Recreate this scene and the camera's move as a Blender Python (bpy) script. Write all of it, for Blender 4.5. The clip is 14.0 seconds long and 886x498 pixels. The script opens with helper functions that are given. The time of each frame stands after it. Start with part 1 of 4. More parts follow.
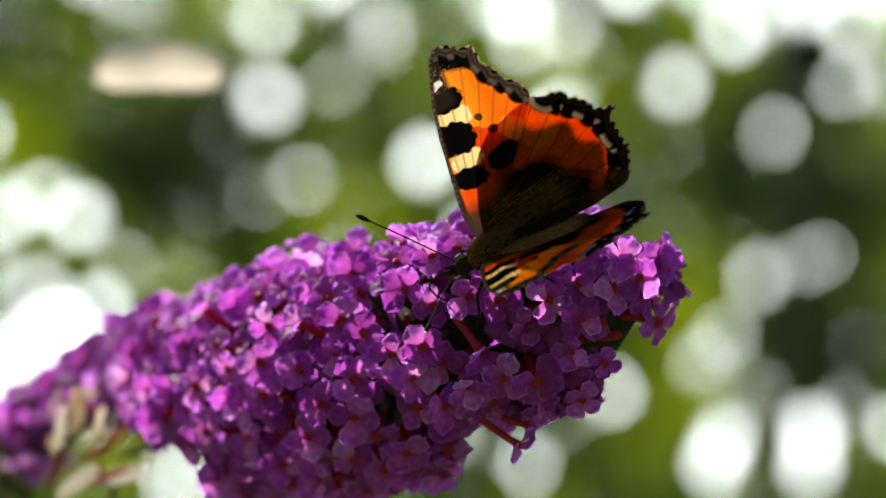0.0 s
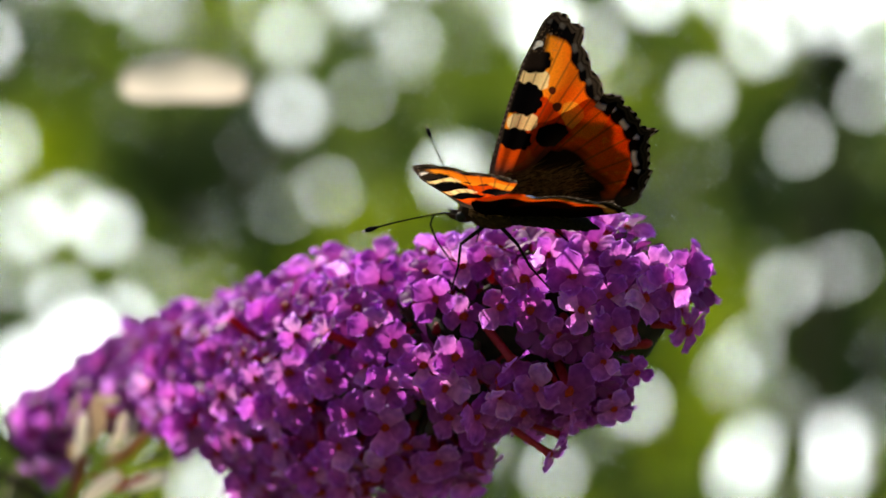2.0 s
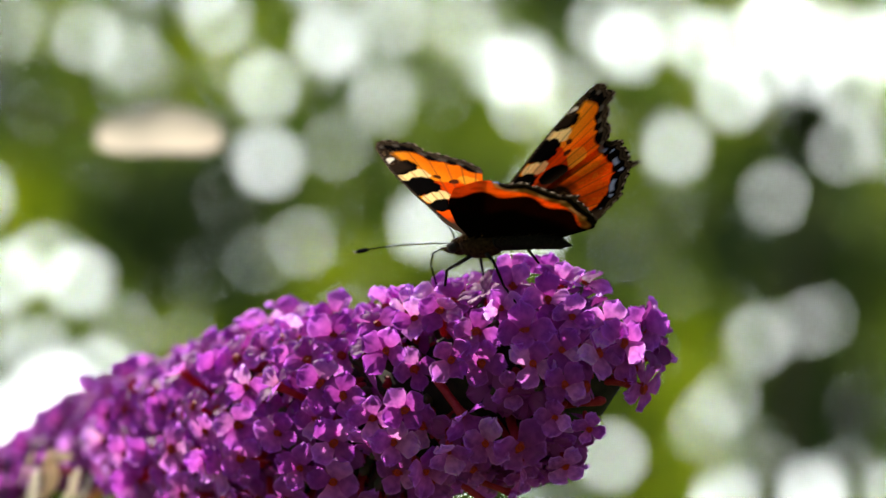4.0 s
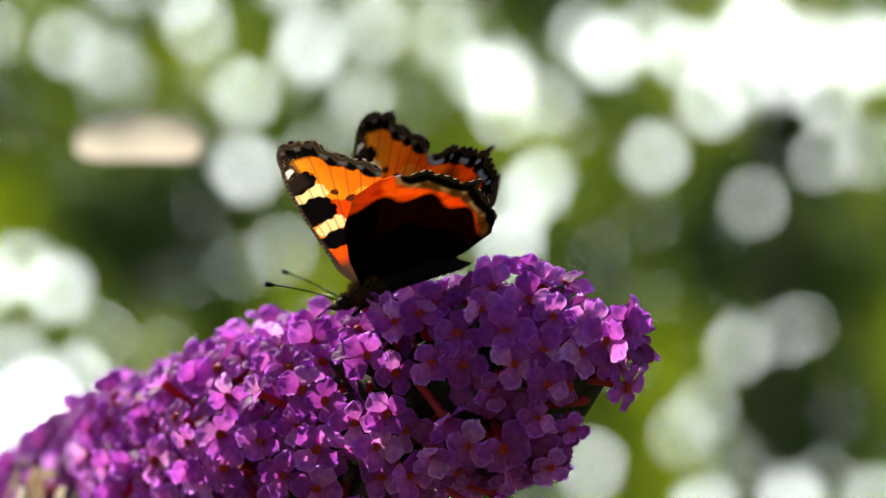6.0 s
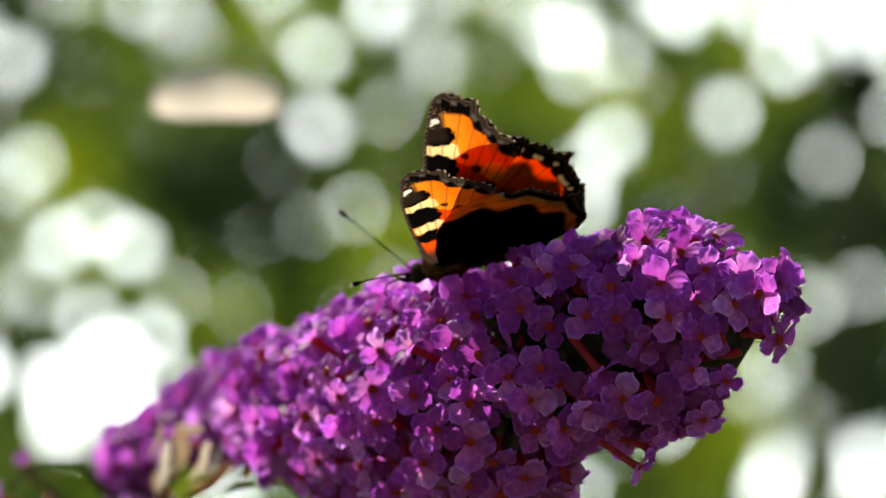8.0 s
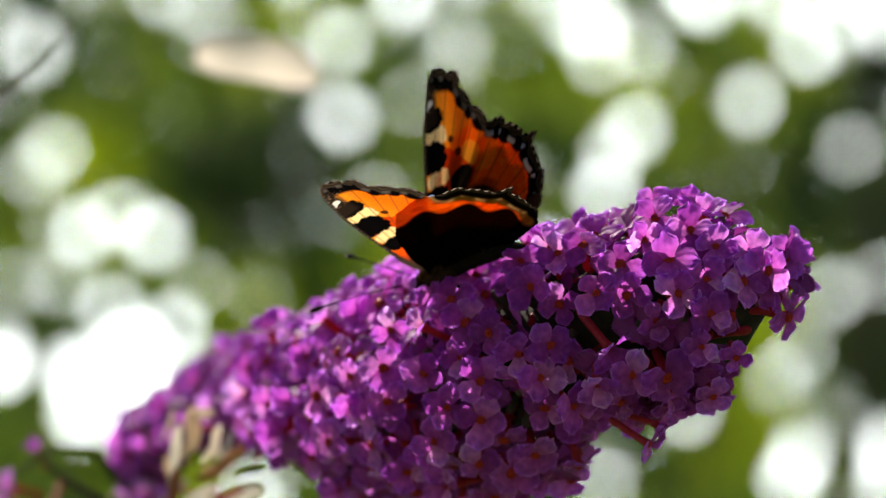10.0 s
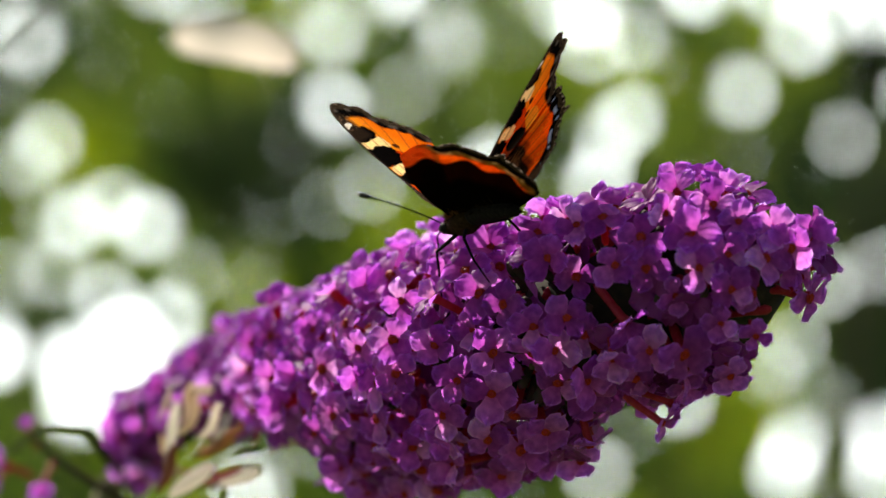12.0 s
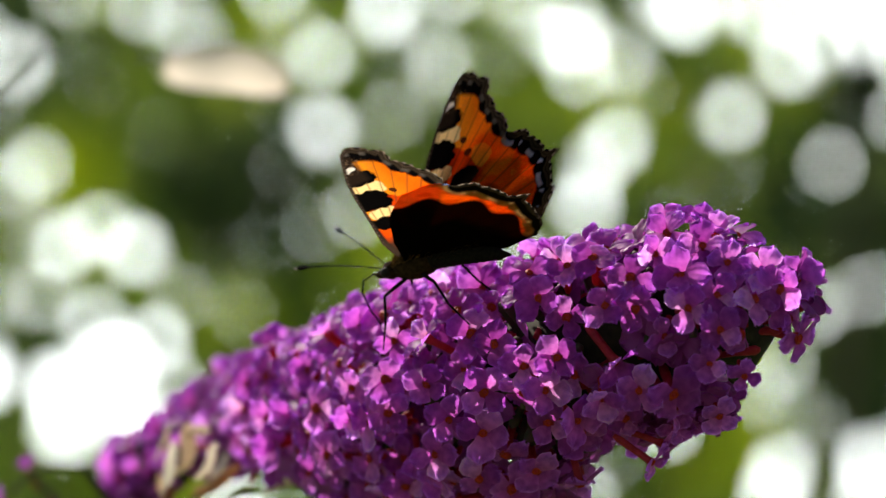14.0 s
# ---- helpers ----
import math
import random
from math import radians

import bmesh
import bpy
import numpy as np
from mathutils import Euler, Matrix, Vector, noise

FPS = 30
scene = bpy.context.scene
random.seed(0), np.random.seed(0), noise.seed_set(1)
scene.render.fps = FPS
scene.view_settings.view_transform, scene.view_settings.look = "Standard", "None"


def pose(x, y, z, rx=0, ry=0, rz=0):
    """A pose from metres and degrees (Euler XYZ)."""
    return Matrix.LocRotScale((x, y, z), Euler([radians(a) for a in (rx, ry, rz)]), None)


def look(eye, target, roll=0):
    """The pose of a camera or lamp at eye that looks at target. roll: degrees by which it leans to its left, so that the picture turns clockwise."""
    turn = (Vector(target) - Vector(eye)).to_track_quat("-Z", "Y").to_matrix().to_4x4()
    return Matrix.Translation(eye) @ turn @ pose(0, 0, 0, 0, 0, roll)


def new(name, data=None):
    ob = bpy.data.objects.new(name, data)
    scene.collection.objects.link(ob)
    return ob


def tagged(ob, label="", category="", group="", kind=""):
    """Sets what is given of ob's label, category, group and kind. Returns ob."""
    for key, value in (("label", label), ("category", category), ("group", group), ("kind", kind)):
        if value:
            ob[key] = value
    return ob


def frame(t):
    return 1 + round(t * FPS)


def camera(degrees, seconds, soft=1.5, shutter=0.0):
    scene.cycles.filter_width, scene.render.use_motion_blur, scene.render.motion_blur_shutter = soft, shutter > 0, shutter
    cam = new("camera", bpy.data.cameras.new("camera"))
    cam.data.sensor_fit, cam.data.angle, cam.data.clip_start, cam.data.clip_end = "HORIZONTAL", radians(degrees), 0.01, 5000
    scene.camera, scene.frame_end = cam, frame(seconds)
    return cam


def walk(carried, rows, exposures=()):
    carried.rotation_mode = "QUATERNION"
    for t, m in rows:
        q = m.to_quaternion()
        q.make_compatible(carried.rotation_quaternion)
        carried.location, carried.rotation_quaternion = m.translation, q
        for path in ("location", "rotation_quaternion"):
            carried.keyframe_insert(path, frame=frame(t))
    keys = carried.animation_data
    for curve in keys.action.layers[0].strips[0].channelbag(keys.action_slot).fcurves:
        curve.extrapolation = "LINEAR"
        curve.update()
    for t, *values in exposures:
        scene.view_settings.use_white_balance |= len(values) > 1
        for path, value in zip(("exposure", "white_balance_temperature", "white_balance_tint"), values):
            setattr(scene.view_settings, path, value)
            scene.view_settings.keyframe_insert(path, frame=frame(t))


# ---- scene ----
EYE_HEIGHT = 1.45
FOCUS = 0.504

cam = camera(12.26, 14.0, soft=1.5)
cam.data.dof.use_dof = True
cam.data.dof.focus_distance = FOCUS
cam.data.dof.aperture_fstop = cam.data.lens / 9.6
cam.data.dof.aperture_blades = 0

# a hand-held camera that leans and turns a little on the spot
CAMERA_ROWS = [
    (0, pose(0, 0, EYE_HEIGHT, 101.278, 0, -0.369)),
    (0.5, pose(0, 0, EYE_HEIGHT, 101.019, 0, -0.220)),
    (1, pose(0, 0, EYE_HEIGHT, 101.247, 0, -0.322)),
    (1.5, pose(0, 0, EYE_HEIGHT, 101.568, 0, -0.259)),
    (2, pose(0, 0, EYE_HEIGHT, 101.435, 0, -0.008)),
    (2.5, pose(0, 0, EYE_HEIGHT, 101.380, 0, 0.141)),
    (3, pose(0, 0, EYE_HEIGHT, 101.694, 0, -0.102)),
    (3.2, pose(0, 0, EYE_HEIGHT, 101.820, 0, -0.149)),
    (5.3, pose(0, 0, EYE_HEIGHT, 102.345, 0, -0.651)),
    (5.5, pose(0, 0, EYE_HEIGHT, 102.267, 0, -0.565)),
    (6, pose(0, 0, EYE_HEIGHT, 102.267, 0, -0.659)),
    (6.5, pose(0, 0, EYE_HEIGHT, 102.228, 0, -0.110)),
    (7, pose(0, 0, EYE_HEIGHT, 102.000, 0, 0.000)),
    (7.5, pose(0, 0, EYE_HEIGHT, 101.898, 0, 0.173)),
    (8, pose(0, 0, EYE_HEIGHT, 101.678, 0, 0.369)),
    (8.5, pose(0, 0, EYE_HEIGHT, 101.553, 0, 0.565)),
    (8.7, pose(0, 0, EYE_HEIGHT, 101.553, 0, 0.565)),
    (10.8, pose(0, 0, EYE_HEIGHT, 101.450, 0, 0.754)),
    (11, pose(0, 0, EYE_HEIGHT, 101.403, 0, 0.730)),
    (11.5, pose(0, 0, EYE_HEIGHT, 101.529, 0, 0.761)),
    (12, pose(0, 0, EYE_HEIGHT, 101.388, 0, 0.597)),
    (12.5, pose(0, 0, EYE_HEIGHT, 101.396, 0, 0.549)),
    (13, pose(0, 0, EYE_HEIGHT, 101.474, 0, 0.526)),
    (13.5, pose(0, 0, EYE_HEIGHT, 101.639, 0, 0.502)),
    (14, pose(0, 0, EYE_HEIGHT, 101.725, 0, 0.432)),
]
walk(cam, CAMERA_ROWS, exposures=[(0, 0.35, 6900, 10), (14, 0.35, 6900, 10)])

# ---- light ----
SUN_WAY = Vector((-0.42, 0.48, 0.78)).normalized()
world = bpy.data.worlds.new("world")
scene.world = world
world.use_nodes = True
wn = world.node_tree
sky = wn.nodes.new("ShaderNodeTexSky")
sky.sky_type = "NISHITA"
sky.sun_disc = False
sky.sun_elevation = math.asin(SUN_WAY.z)
sky.sun_rotation = math.atan2(SUN_WAY.x, SUN_WAY.y)
wn.links.new(sky.outputs[0], wn.nodes["Background"].inputs[0])
wn.nodes["Background"].inputs[1].default_value = 0.075
sun_lamp = bpy.data.lights.new("sun", "SUN")
sun_lamp.energy = 5.0
sun_lamp.angle = radians(0.8)
sun_lamp.color = (1.0, 0.95, 0.86)
sun = new("sun", sun_lamp)
sun.matrix_world = look(SUN_WAY * 20, (0, 0, 0))


# ---- materials ----
class Mat:
    """A small builder round one principled material."""

    def __init__(self, name, colour, rough=0.6, metal=0.0):
        self.m = bpy.data.materials.new(name)
        self.m.use_nodes = True
        self.t = self.m.node_tree
        self.b = self.t.nodes["Principled BSDF"]
        self.out = self.t.nodes["Material Output"]
        self.set("Base Color", (*colour, 1))
        self.set("Roughness", rough)
        self.set("Metallic", metal)

    def set(self, socket, value):
        self.b.inputs[socket].default_value = value

    def node(self, kind, **values):
        n = self.t.nodes.new(kind)
        for key, value in values.items():
            n.inputs[key].default_value = value
        return n

    def link(self, a, b):
        self.t.links.new(a, b)

    def noise(self, scale, detail=4.0, rough=0.55):
        n = self.node("ShaderNodeTexNoise", Scale=scale, Detail=detail, Roughness=rough)
        c = self.t.nodes.new("ShaderNodeTexCoord")
        self.link(c.outputs["Object"], n.inputs["Vector"])
        return n.outputs["Fac"]

    def ramp(self, fac, stops):
        r = self.t.nodes.new("ShaderNodeValToRGB")
        while len(r.color_ramp.elements) < len(stops):
            r.color_ramp.elements.new(0.5)
        for e, (p, c) in zip(r.color_ramp.elements, stops):
            e.position, e.color = p, (*c, 1)
        self.link(fac, r.inputs[0])
        return r.outputs[0]

    def mix(self, fac, a, b, blend="MIX"):
        m = self.t.nodes.new("ShaderNodeMix")
        m.data_type, m.blend_type = "RGBA", blend
        for s, v in ((m.inputs[0], fac), (m.inputs[6], a), (m.inputs[7], b)):
            if hasattr(v, "links"):
                self.link(v, s)
            else:
                s.default_value = v if isinstance(v, float) else (*v, 1)
        return m.outputs[2]

    def colour(self, socket):
        self.link(socket, self.b.inputs["Base Color"])
        return socket

    def bump(self, height, strength=0.3, distance=0.0002):
        b = self.node("ShaderNodeBump", Strength=strength, Distance=distance)
        self.link(height, b.inputs["Height"])
        self.link(b.outputs[0], self.b.inputs["Normal"])

    def translucent(self, colour, share):
        """Lets light through a thin leaf, petal or wing."""
        t = self.t.nodes.new("ShaderNodeBsdfTranslucent")
        if hasattr(colour, "links"):
            self.link(colour, t.inputs[0])
        else:
            t.inputs[0].default_value = (*colour, 1)
        m = self.node("ShaderNodeMixShader")
        m.inputs[0].default_value = share
        self.link(self.b.outputs[0], m.inputs[1])
        self.link(t.outputs[0], m.inputs[2])
        self.link(m.outputs[0], self.out.inputs[0])

    def random(self):
        return self.t.nodes.new("ShaderNodeObjectInfo").outputs["Random"]

    def island(self):
        return self.t.nodes.new("ShaderNodeNewGeometry").outputs["Random Per Island"]


def petal_material():
    k = Mat("petal", (0.45, 0.1, 0.5), 0.55)
    base = k.ramp(k.random(), [(0.0, (0.31, 0.034, 0.39)), (0.5, (0.45, 0.075, 0.56)), (0.85, (0.58, 0.145, 0.70)), (1.0, (0.68, 0.27, 0.81))])
    vein = k.ramp(k.noise(900, 4), [(0.32, (0.66, 0.5, 0.74)), (0.68, (1.1, 1.2, 1.08))])
    a = k.t.nodes.new("ShaderNodeVertexColor")
    a.layer_name = "rim"
    col = k.mix(1.0, k.mix(1.0, base, vein, "MULTIPLY"), a.outputs[0], "MULTIPLY")
    k.colour(col)
    k.set("Specular IOR Level", 0.28)
    k.set("Roughness", 0.5)
    k.set("Sheen Weight", 0.08)
    k.bump(k.noise(1500, 3), 0.45)
    k.translucent(k.mix(1.0, col, (1.95, 2.5, 1.85), "MULTIPLY"), 0.62)
    return k.m


def joined_petal_material():
    k = Mat("shaded_petal_mass", (0.4, 0.09, 0.5), 0.55)
    # darker, less translucent petal copy: shade in its colour, and it stops sun leaking through
    base = k.ramp(k.island(), [(0.0, (0.22, 0.02, 0.18)), (0.5, (0.34, 0.04, 0.32)), (1.0, (0.46, 0.09, 0.48))])
    k.colour(base)
    k.bump(k.noise(1500, 3), 0.3)
    k.translucent(k.mix(1.0, base, (1.3, 1.3, 1.3), "MULTIPLY"), 0.4)
    return k.m


def simple_material(name, a, b, scale, rough=0.6, share=0.0, bump=0.3, gloss=0.3):
    k = Mat(name, a, rough)
    k.set("Specular IOR Level", gloss)
    n = k.noise(scale)
    col = k.colour(k.ramp(n, [(0.3, a), (0.7, b)]))
    if bump:
        k.bump(n, bump)
    if share:
        k.translucent(col, share)
    return k.m


def wing_material():
    k = Mat("wing_scales", (0.8, 0.3, 0.05), 0.62)
    a = k.t.nodes.new("ShaderNodeVertexColor")
    a.layer_name = "pattern"
    grain = k.ramp(k.noise(5200, 2, 0.7), [(0.3, (0.78, 0.76, 0.74)), (0.7, (1.06, 1.05, 1.03))])
    col = k.colour(k.mix(1.0, a.outputs[0], grain, "MULTIPLY"))
    k.set("Specular IOR Level", 0.0)
    k.bump(k.noise(5200, 2, 0.7), 0.25, 0.00005)
    k.translucent(k.mix(1.0, col, (1.75, 1.9, 2.1), "MULTIPLY"), 0.55)
    return k.m


def leaf_material(name, stops, glow):
    k = Mat(name, (0.07, 0.12, 0.03), 0.45)
    col = k.colour(k.ramp(k.island(), list(zip((0.0, 0.5, 1.0), stops))))
    k.set("Specular IOR Level", 0.08)
    k.set("Roughness", 0.75)
    k.translucent(k.mix(1.0, col, glow, "MULTIPLY"), 0.7)
    return k.m


# leaf colours carry the light: dark for shade, yellow for sun shining through
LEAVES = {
    "dark": leaf_material("shade_tint_leaf", [(0.015, 0.030, 0.020), (0.026, 0.045, 0.025), (0.046, 0.060, 0.026)], (3.2, 3.1, 2.5)),
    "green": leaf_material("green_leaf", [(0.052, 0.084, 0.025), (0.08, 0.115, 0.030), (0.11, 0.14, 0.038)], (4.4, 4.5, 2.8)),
    "yellow": leaf_material("sun_tint_leaf", [(0.08, 0.118, 0.014), (0.11, 0.138, 0.017), (0.14, 0.158, 0.022)], (6.0, 5.8, 2.4)),
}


def withered_material():
    k = Mat("withered_floret", (0.5, 0.35, 0.2), 0.8)
    col = k.colour(k.ramp(k.random(), [(0.0, (0.32, 0.13, 0.10)), (0.25, (0.50, 0.34, 0.18)), (0.45, (0.74, 0.60, 0.46)), (0.7, (0.90, 0.84, 0.76)), (1.0, (0.95, 0.93, 0.90))]))
    k.bump(k.noise(900, 3), 0.4)
    k.translucent(k.mix(1.0, col, (1.05, 1.02, 0.98), "MULTIPLY"), 0.72)
    return k.m


PETAL = petal_material()
PETAL_MASS = joined_petal_material()
THROAT = simple_material("throat_orange", (0.58, 0.03, 0.002), (0.30, 0.008, 0.002), 1500)
TUBE = simple_material("corolla_tube", (0.42, 0.02, 0.03), (0.6, 0.05, 0.08), 900, 0.5, 0.45)
BUD = simple_material("green_calyx", (0.04, 0.055, 0.018), (0.10, 0.05, 0.045), 700, 0.7, 0.15)
STEM = simple_material("green_stem", (0.16, 0.17, 0.06), (0.28, 0.24, 0.11), 300, 0.7)
WITHERED = withered_material()
WING = wing_material()
# body fur darkened for its shaded side; the golden hairs stand on top only
FUR = simple_material("shaded_fur", (0.012, 0.007, 0.004), (0.05, 0.026, 0.012), 1800, 0.9, 0.05, 0.3, 0.02)
GOLD = simple_material("golden_hair", (0.09, 0.04, 0.012), (0.34, 0.18, 0.06), 1800, 0.85, 0.25, 0.0, 0.03)
BLACK = simple_material("black_chitin", (0.005, 0.004, 0.0035), (0.014, 0.011, 0.009), 2500, 0.8, 0.0, 0.3, 0.05)
BUFF = simple_material("buff_tip", (0.55, 0.45, 0.3), (0.7, 0.6, 0.42), 2500, 0.6)
EYE = simple_material("dark_eye", (0.008, 0.006, 0.005), (0.02, 0.015, 0.01), 3000, 0.6, 0.0, 0.3, 0.12)
CORE = simple_material("shaded_bud_core", (0.012, 0.011, 0.007), (0.035, 0.028, 0.014), 600, 0.9, 0.0, 0.6)
BARK = simple_material("bark", (0.10, 0.07, 0.045), (0.2, 0.15, 0.1), 30, 0.85)
SOIL = simple_material("lawn", (0.05, 0.09, 0.025), (0.11, 0.14, 0.045), 3, 0.9)
DEAD = simple_material("dead_leaf", (0.012, 0.009, 0.008), (0.03, 0.022, 0.018), 40, 0.9, 0.0, 0.0, 0.05)
TAN = simple_material("dry_tan_leaf", (0.80, 0.68, 0.56), (0.9, 0.80, 0.68), 20, 0.7, 0.6)


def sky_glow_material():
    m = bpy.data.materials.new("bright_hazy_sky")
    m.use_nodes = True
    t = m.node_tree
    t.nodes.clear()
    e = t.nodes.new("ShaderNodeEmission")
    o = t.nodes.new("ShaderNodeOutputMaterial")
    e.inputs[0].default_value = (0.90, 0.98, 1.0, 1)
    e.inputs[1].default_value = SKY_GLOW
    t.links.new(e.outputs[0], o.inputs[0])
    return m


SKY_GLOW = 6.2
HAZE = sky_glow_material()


# ---- mesh helpers ----
def mesh_of(name, verts, faces, material, smooth=True):
    me = bpy.data.meshes.new(name)
    me.from_pydata([tuple(map(float, v)) for v in verts], [], [tuple(map(int, f)) for f in faces])
    me.materials.append(material)
    if smooth:
        me.polygons.foreach_set("use_smooth", [True] * len(me.polygons))
    me.update()
    return me


def part(name, mesh, parent, label="", m=None):
    ob = new(name, mesh)
    ob.parent = parent
    if m is not None:
        ob.matrix_basis = m
    if label:
        tagged(ob, label)
    return ob


def tube_data(points, radii, sides=8):
    """A closed round rod along a line of points."""
    pts = [Vector(p) for p in points]
    verts, faces = [], []
    up = Vector((0.31, 0.17, 0.93))
    for i, p in enumerate(pts):
        d = (pts[min(i + 1, len(pts) - 1)] - pts[max(i - 1, 0)]).normalized()
        a = d.cross(up).normalized()
        b = d.cross(a)
        for k in range(sides):
            w = 2 * math.pi * k / sides
            verts.append(p + (a * math.cos(w) + b * math.sin(w)) * radii[i])
    for i in range(len(pts) - 1):
        for k in range(sides):
            n = (k + 1) % sides
            faces.append((i * sides + k, i * sides + n, (i + 1) * sides + n, (i + 1) * sides + k))
    faces.append(tuple(range(sides))[::-1])
    faces.append(tuple((len(pts) - 1) * sides + k for k in range(sides)))
    return verts, faces


def rod(name, points, radii, material, sides=8):
    return mesh_of(name, *tube_data(points, radii, sides), material)


def join(pieces):
    verts, faces = [], []
    for v, f in pieces:
        n = len(verts)
        verts += list(v)
        faces += [tuple(i + n for i in q) for q in f]
    return verts, faces


def spun(profile, sides=16, squash=1.0):
    """A body of revolution about x; the profile gives (x, radius)."""
    verts, faces = [], []
    for x, r in profile:
        for k in range(sides):
            w = 2 * math.pi * k / sides
            verts.append(Vector((x, r * math.cos(w), r * squash * math.sin(w))))
    n = len(profile)
    for i in range(n - 1):
        for k in range(sides):
            q = (k + 1) % sides
            faces.append((i * sides + k, i * sides + q, (i + 1) * sides + q, (i + 1) * sides + k))
    faces.append(tuple(range(sides))[::-1])
    faces.append(tuple((n - 1) * sides + k for k in range(sides)))
    return verts, faces


MM = 0.001


# ---- ground, sky and the shrub behind ----
def build_ground():
    n, size = 24, 400.0
    verts = [((i / n - 0.5) * size, (j / n - 0.5) * size, 0.0) for j in range(n + 1) for i in range(n + 1)]
    faces = [(j * (n + 1) + i, j * (n + 1) + i + 1, (j + 1) * (n + 1) + i + 1, (j + 1) * (n + 1) + i) for j in range(n) for i in range(n)]
    ob = new("ground", mesh_of("ground", verts, faces, SOIL))
    tagged(ob, "garden lawn of short green grass", "ground", kind="structure")


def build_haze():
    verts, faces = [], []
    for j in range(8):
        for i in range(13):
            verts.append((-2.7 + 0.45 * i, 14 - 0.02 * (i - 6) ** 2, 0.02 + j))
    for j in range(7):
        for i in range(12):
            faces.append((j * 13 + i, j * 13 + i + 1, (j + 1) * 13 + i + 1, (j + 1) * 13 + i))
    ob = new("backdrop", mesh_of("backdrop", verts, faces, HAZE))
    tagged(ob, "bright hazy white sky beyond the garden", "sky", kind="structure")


SPAN = 1 / 7300.0
# openings in the leaf wall: across, up and radius, all in thousandths of the span
GAPS = """200,50,10 140,25,7 265,70,7 300,105,5 60,20,8 10,330,9 430,15,11 400,-40,10 515,135,13 520,265,14 470,95,6 630,50,14
740,15,8 725,145,7 690,110,4 640,240,6 700,200,5 870,25,8 830,90,5 965,105,14 970,165,11 1050,140,8 1040,285,11 1000,330,8 985,400,14
1090,200,5 1155,60,17 1110,30,9 1235,240,17 1340,150,14 1290,60,9 1350,60,11 1420,20,22 1510,50,25 1400,110,10 1550,140,13 1470,90,12
1540,240,9 1230,20,12 1415,325,7 1555,370,7 1390,590,7 1505,545,6 1320,490,5 1250,350,3 1180,300,4 1460,470,4 1290,730,9 1390,780,5
1330,690,7 1130,790,13 1330,865,12 1480,850,15 1540,820,6 1230,830,4 1560,690,5 1040,840,5 580,410,8 165,370,4
220,330,4 60,470,14 185,480,14 120,440,10 265,560,9 370,580,6 150,680,30 60,790,20 170,770,18 50,720,22 220,640,14 110,600,12 20,560,8 250,720,10 -30,150,12
-30,365,10 -90,700,24 -60,560,9 1308,915,14 1478,915,15 978,915,8 358,945,24 300,-60,10 600,-70,12 1625,236,9 1620,60,20 1610,560,5
1640,850,12 805,375,21 880,505,12 700,720,9 420,760,9 840,860,9"""


def gap_list():
    return [tuple(float(v) for v in g.split(",")) for g in GAPS.split()]


def shrub_place(px, py, away_by):
    """A place on the leaf wall from its across and down co-ordinates and its distance."""
    m = pose(0, 0, EYE_HEIGHT, 102, 0, 0)
    return m @ Vector(((px - 784) * SPAN * away_by, (441 - py) * SPAN * away_by, -away_by))


def leaf_shape():
    """One pointed leaf, folded along its midrib, one unit long."""
    outline = [(0.0, 0.0), (0.2, 0.16), (0.45, 0.24), (0.72, 0.17), (1.0, 0.0)]
    verts = [(x, 0.0, -0.06 * math.sin(math.pi * x)) for x, _ in outline]
    verts += [(x, w, 0.04) for x, w in outline[1:4]] + [(x, -w, 0.04) for x, w in outline[1:4]]
    faces = [(0, 1, 5), (1, 2, 6, 5), (2, 3, 7, 6), (3, 4, 7), (0, 8, 1), (1, 8, 9, 2), (2, 9, 10, 3), (3, 10, 4)]
    return np.array(verts), faces


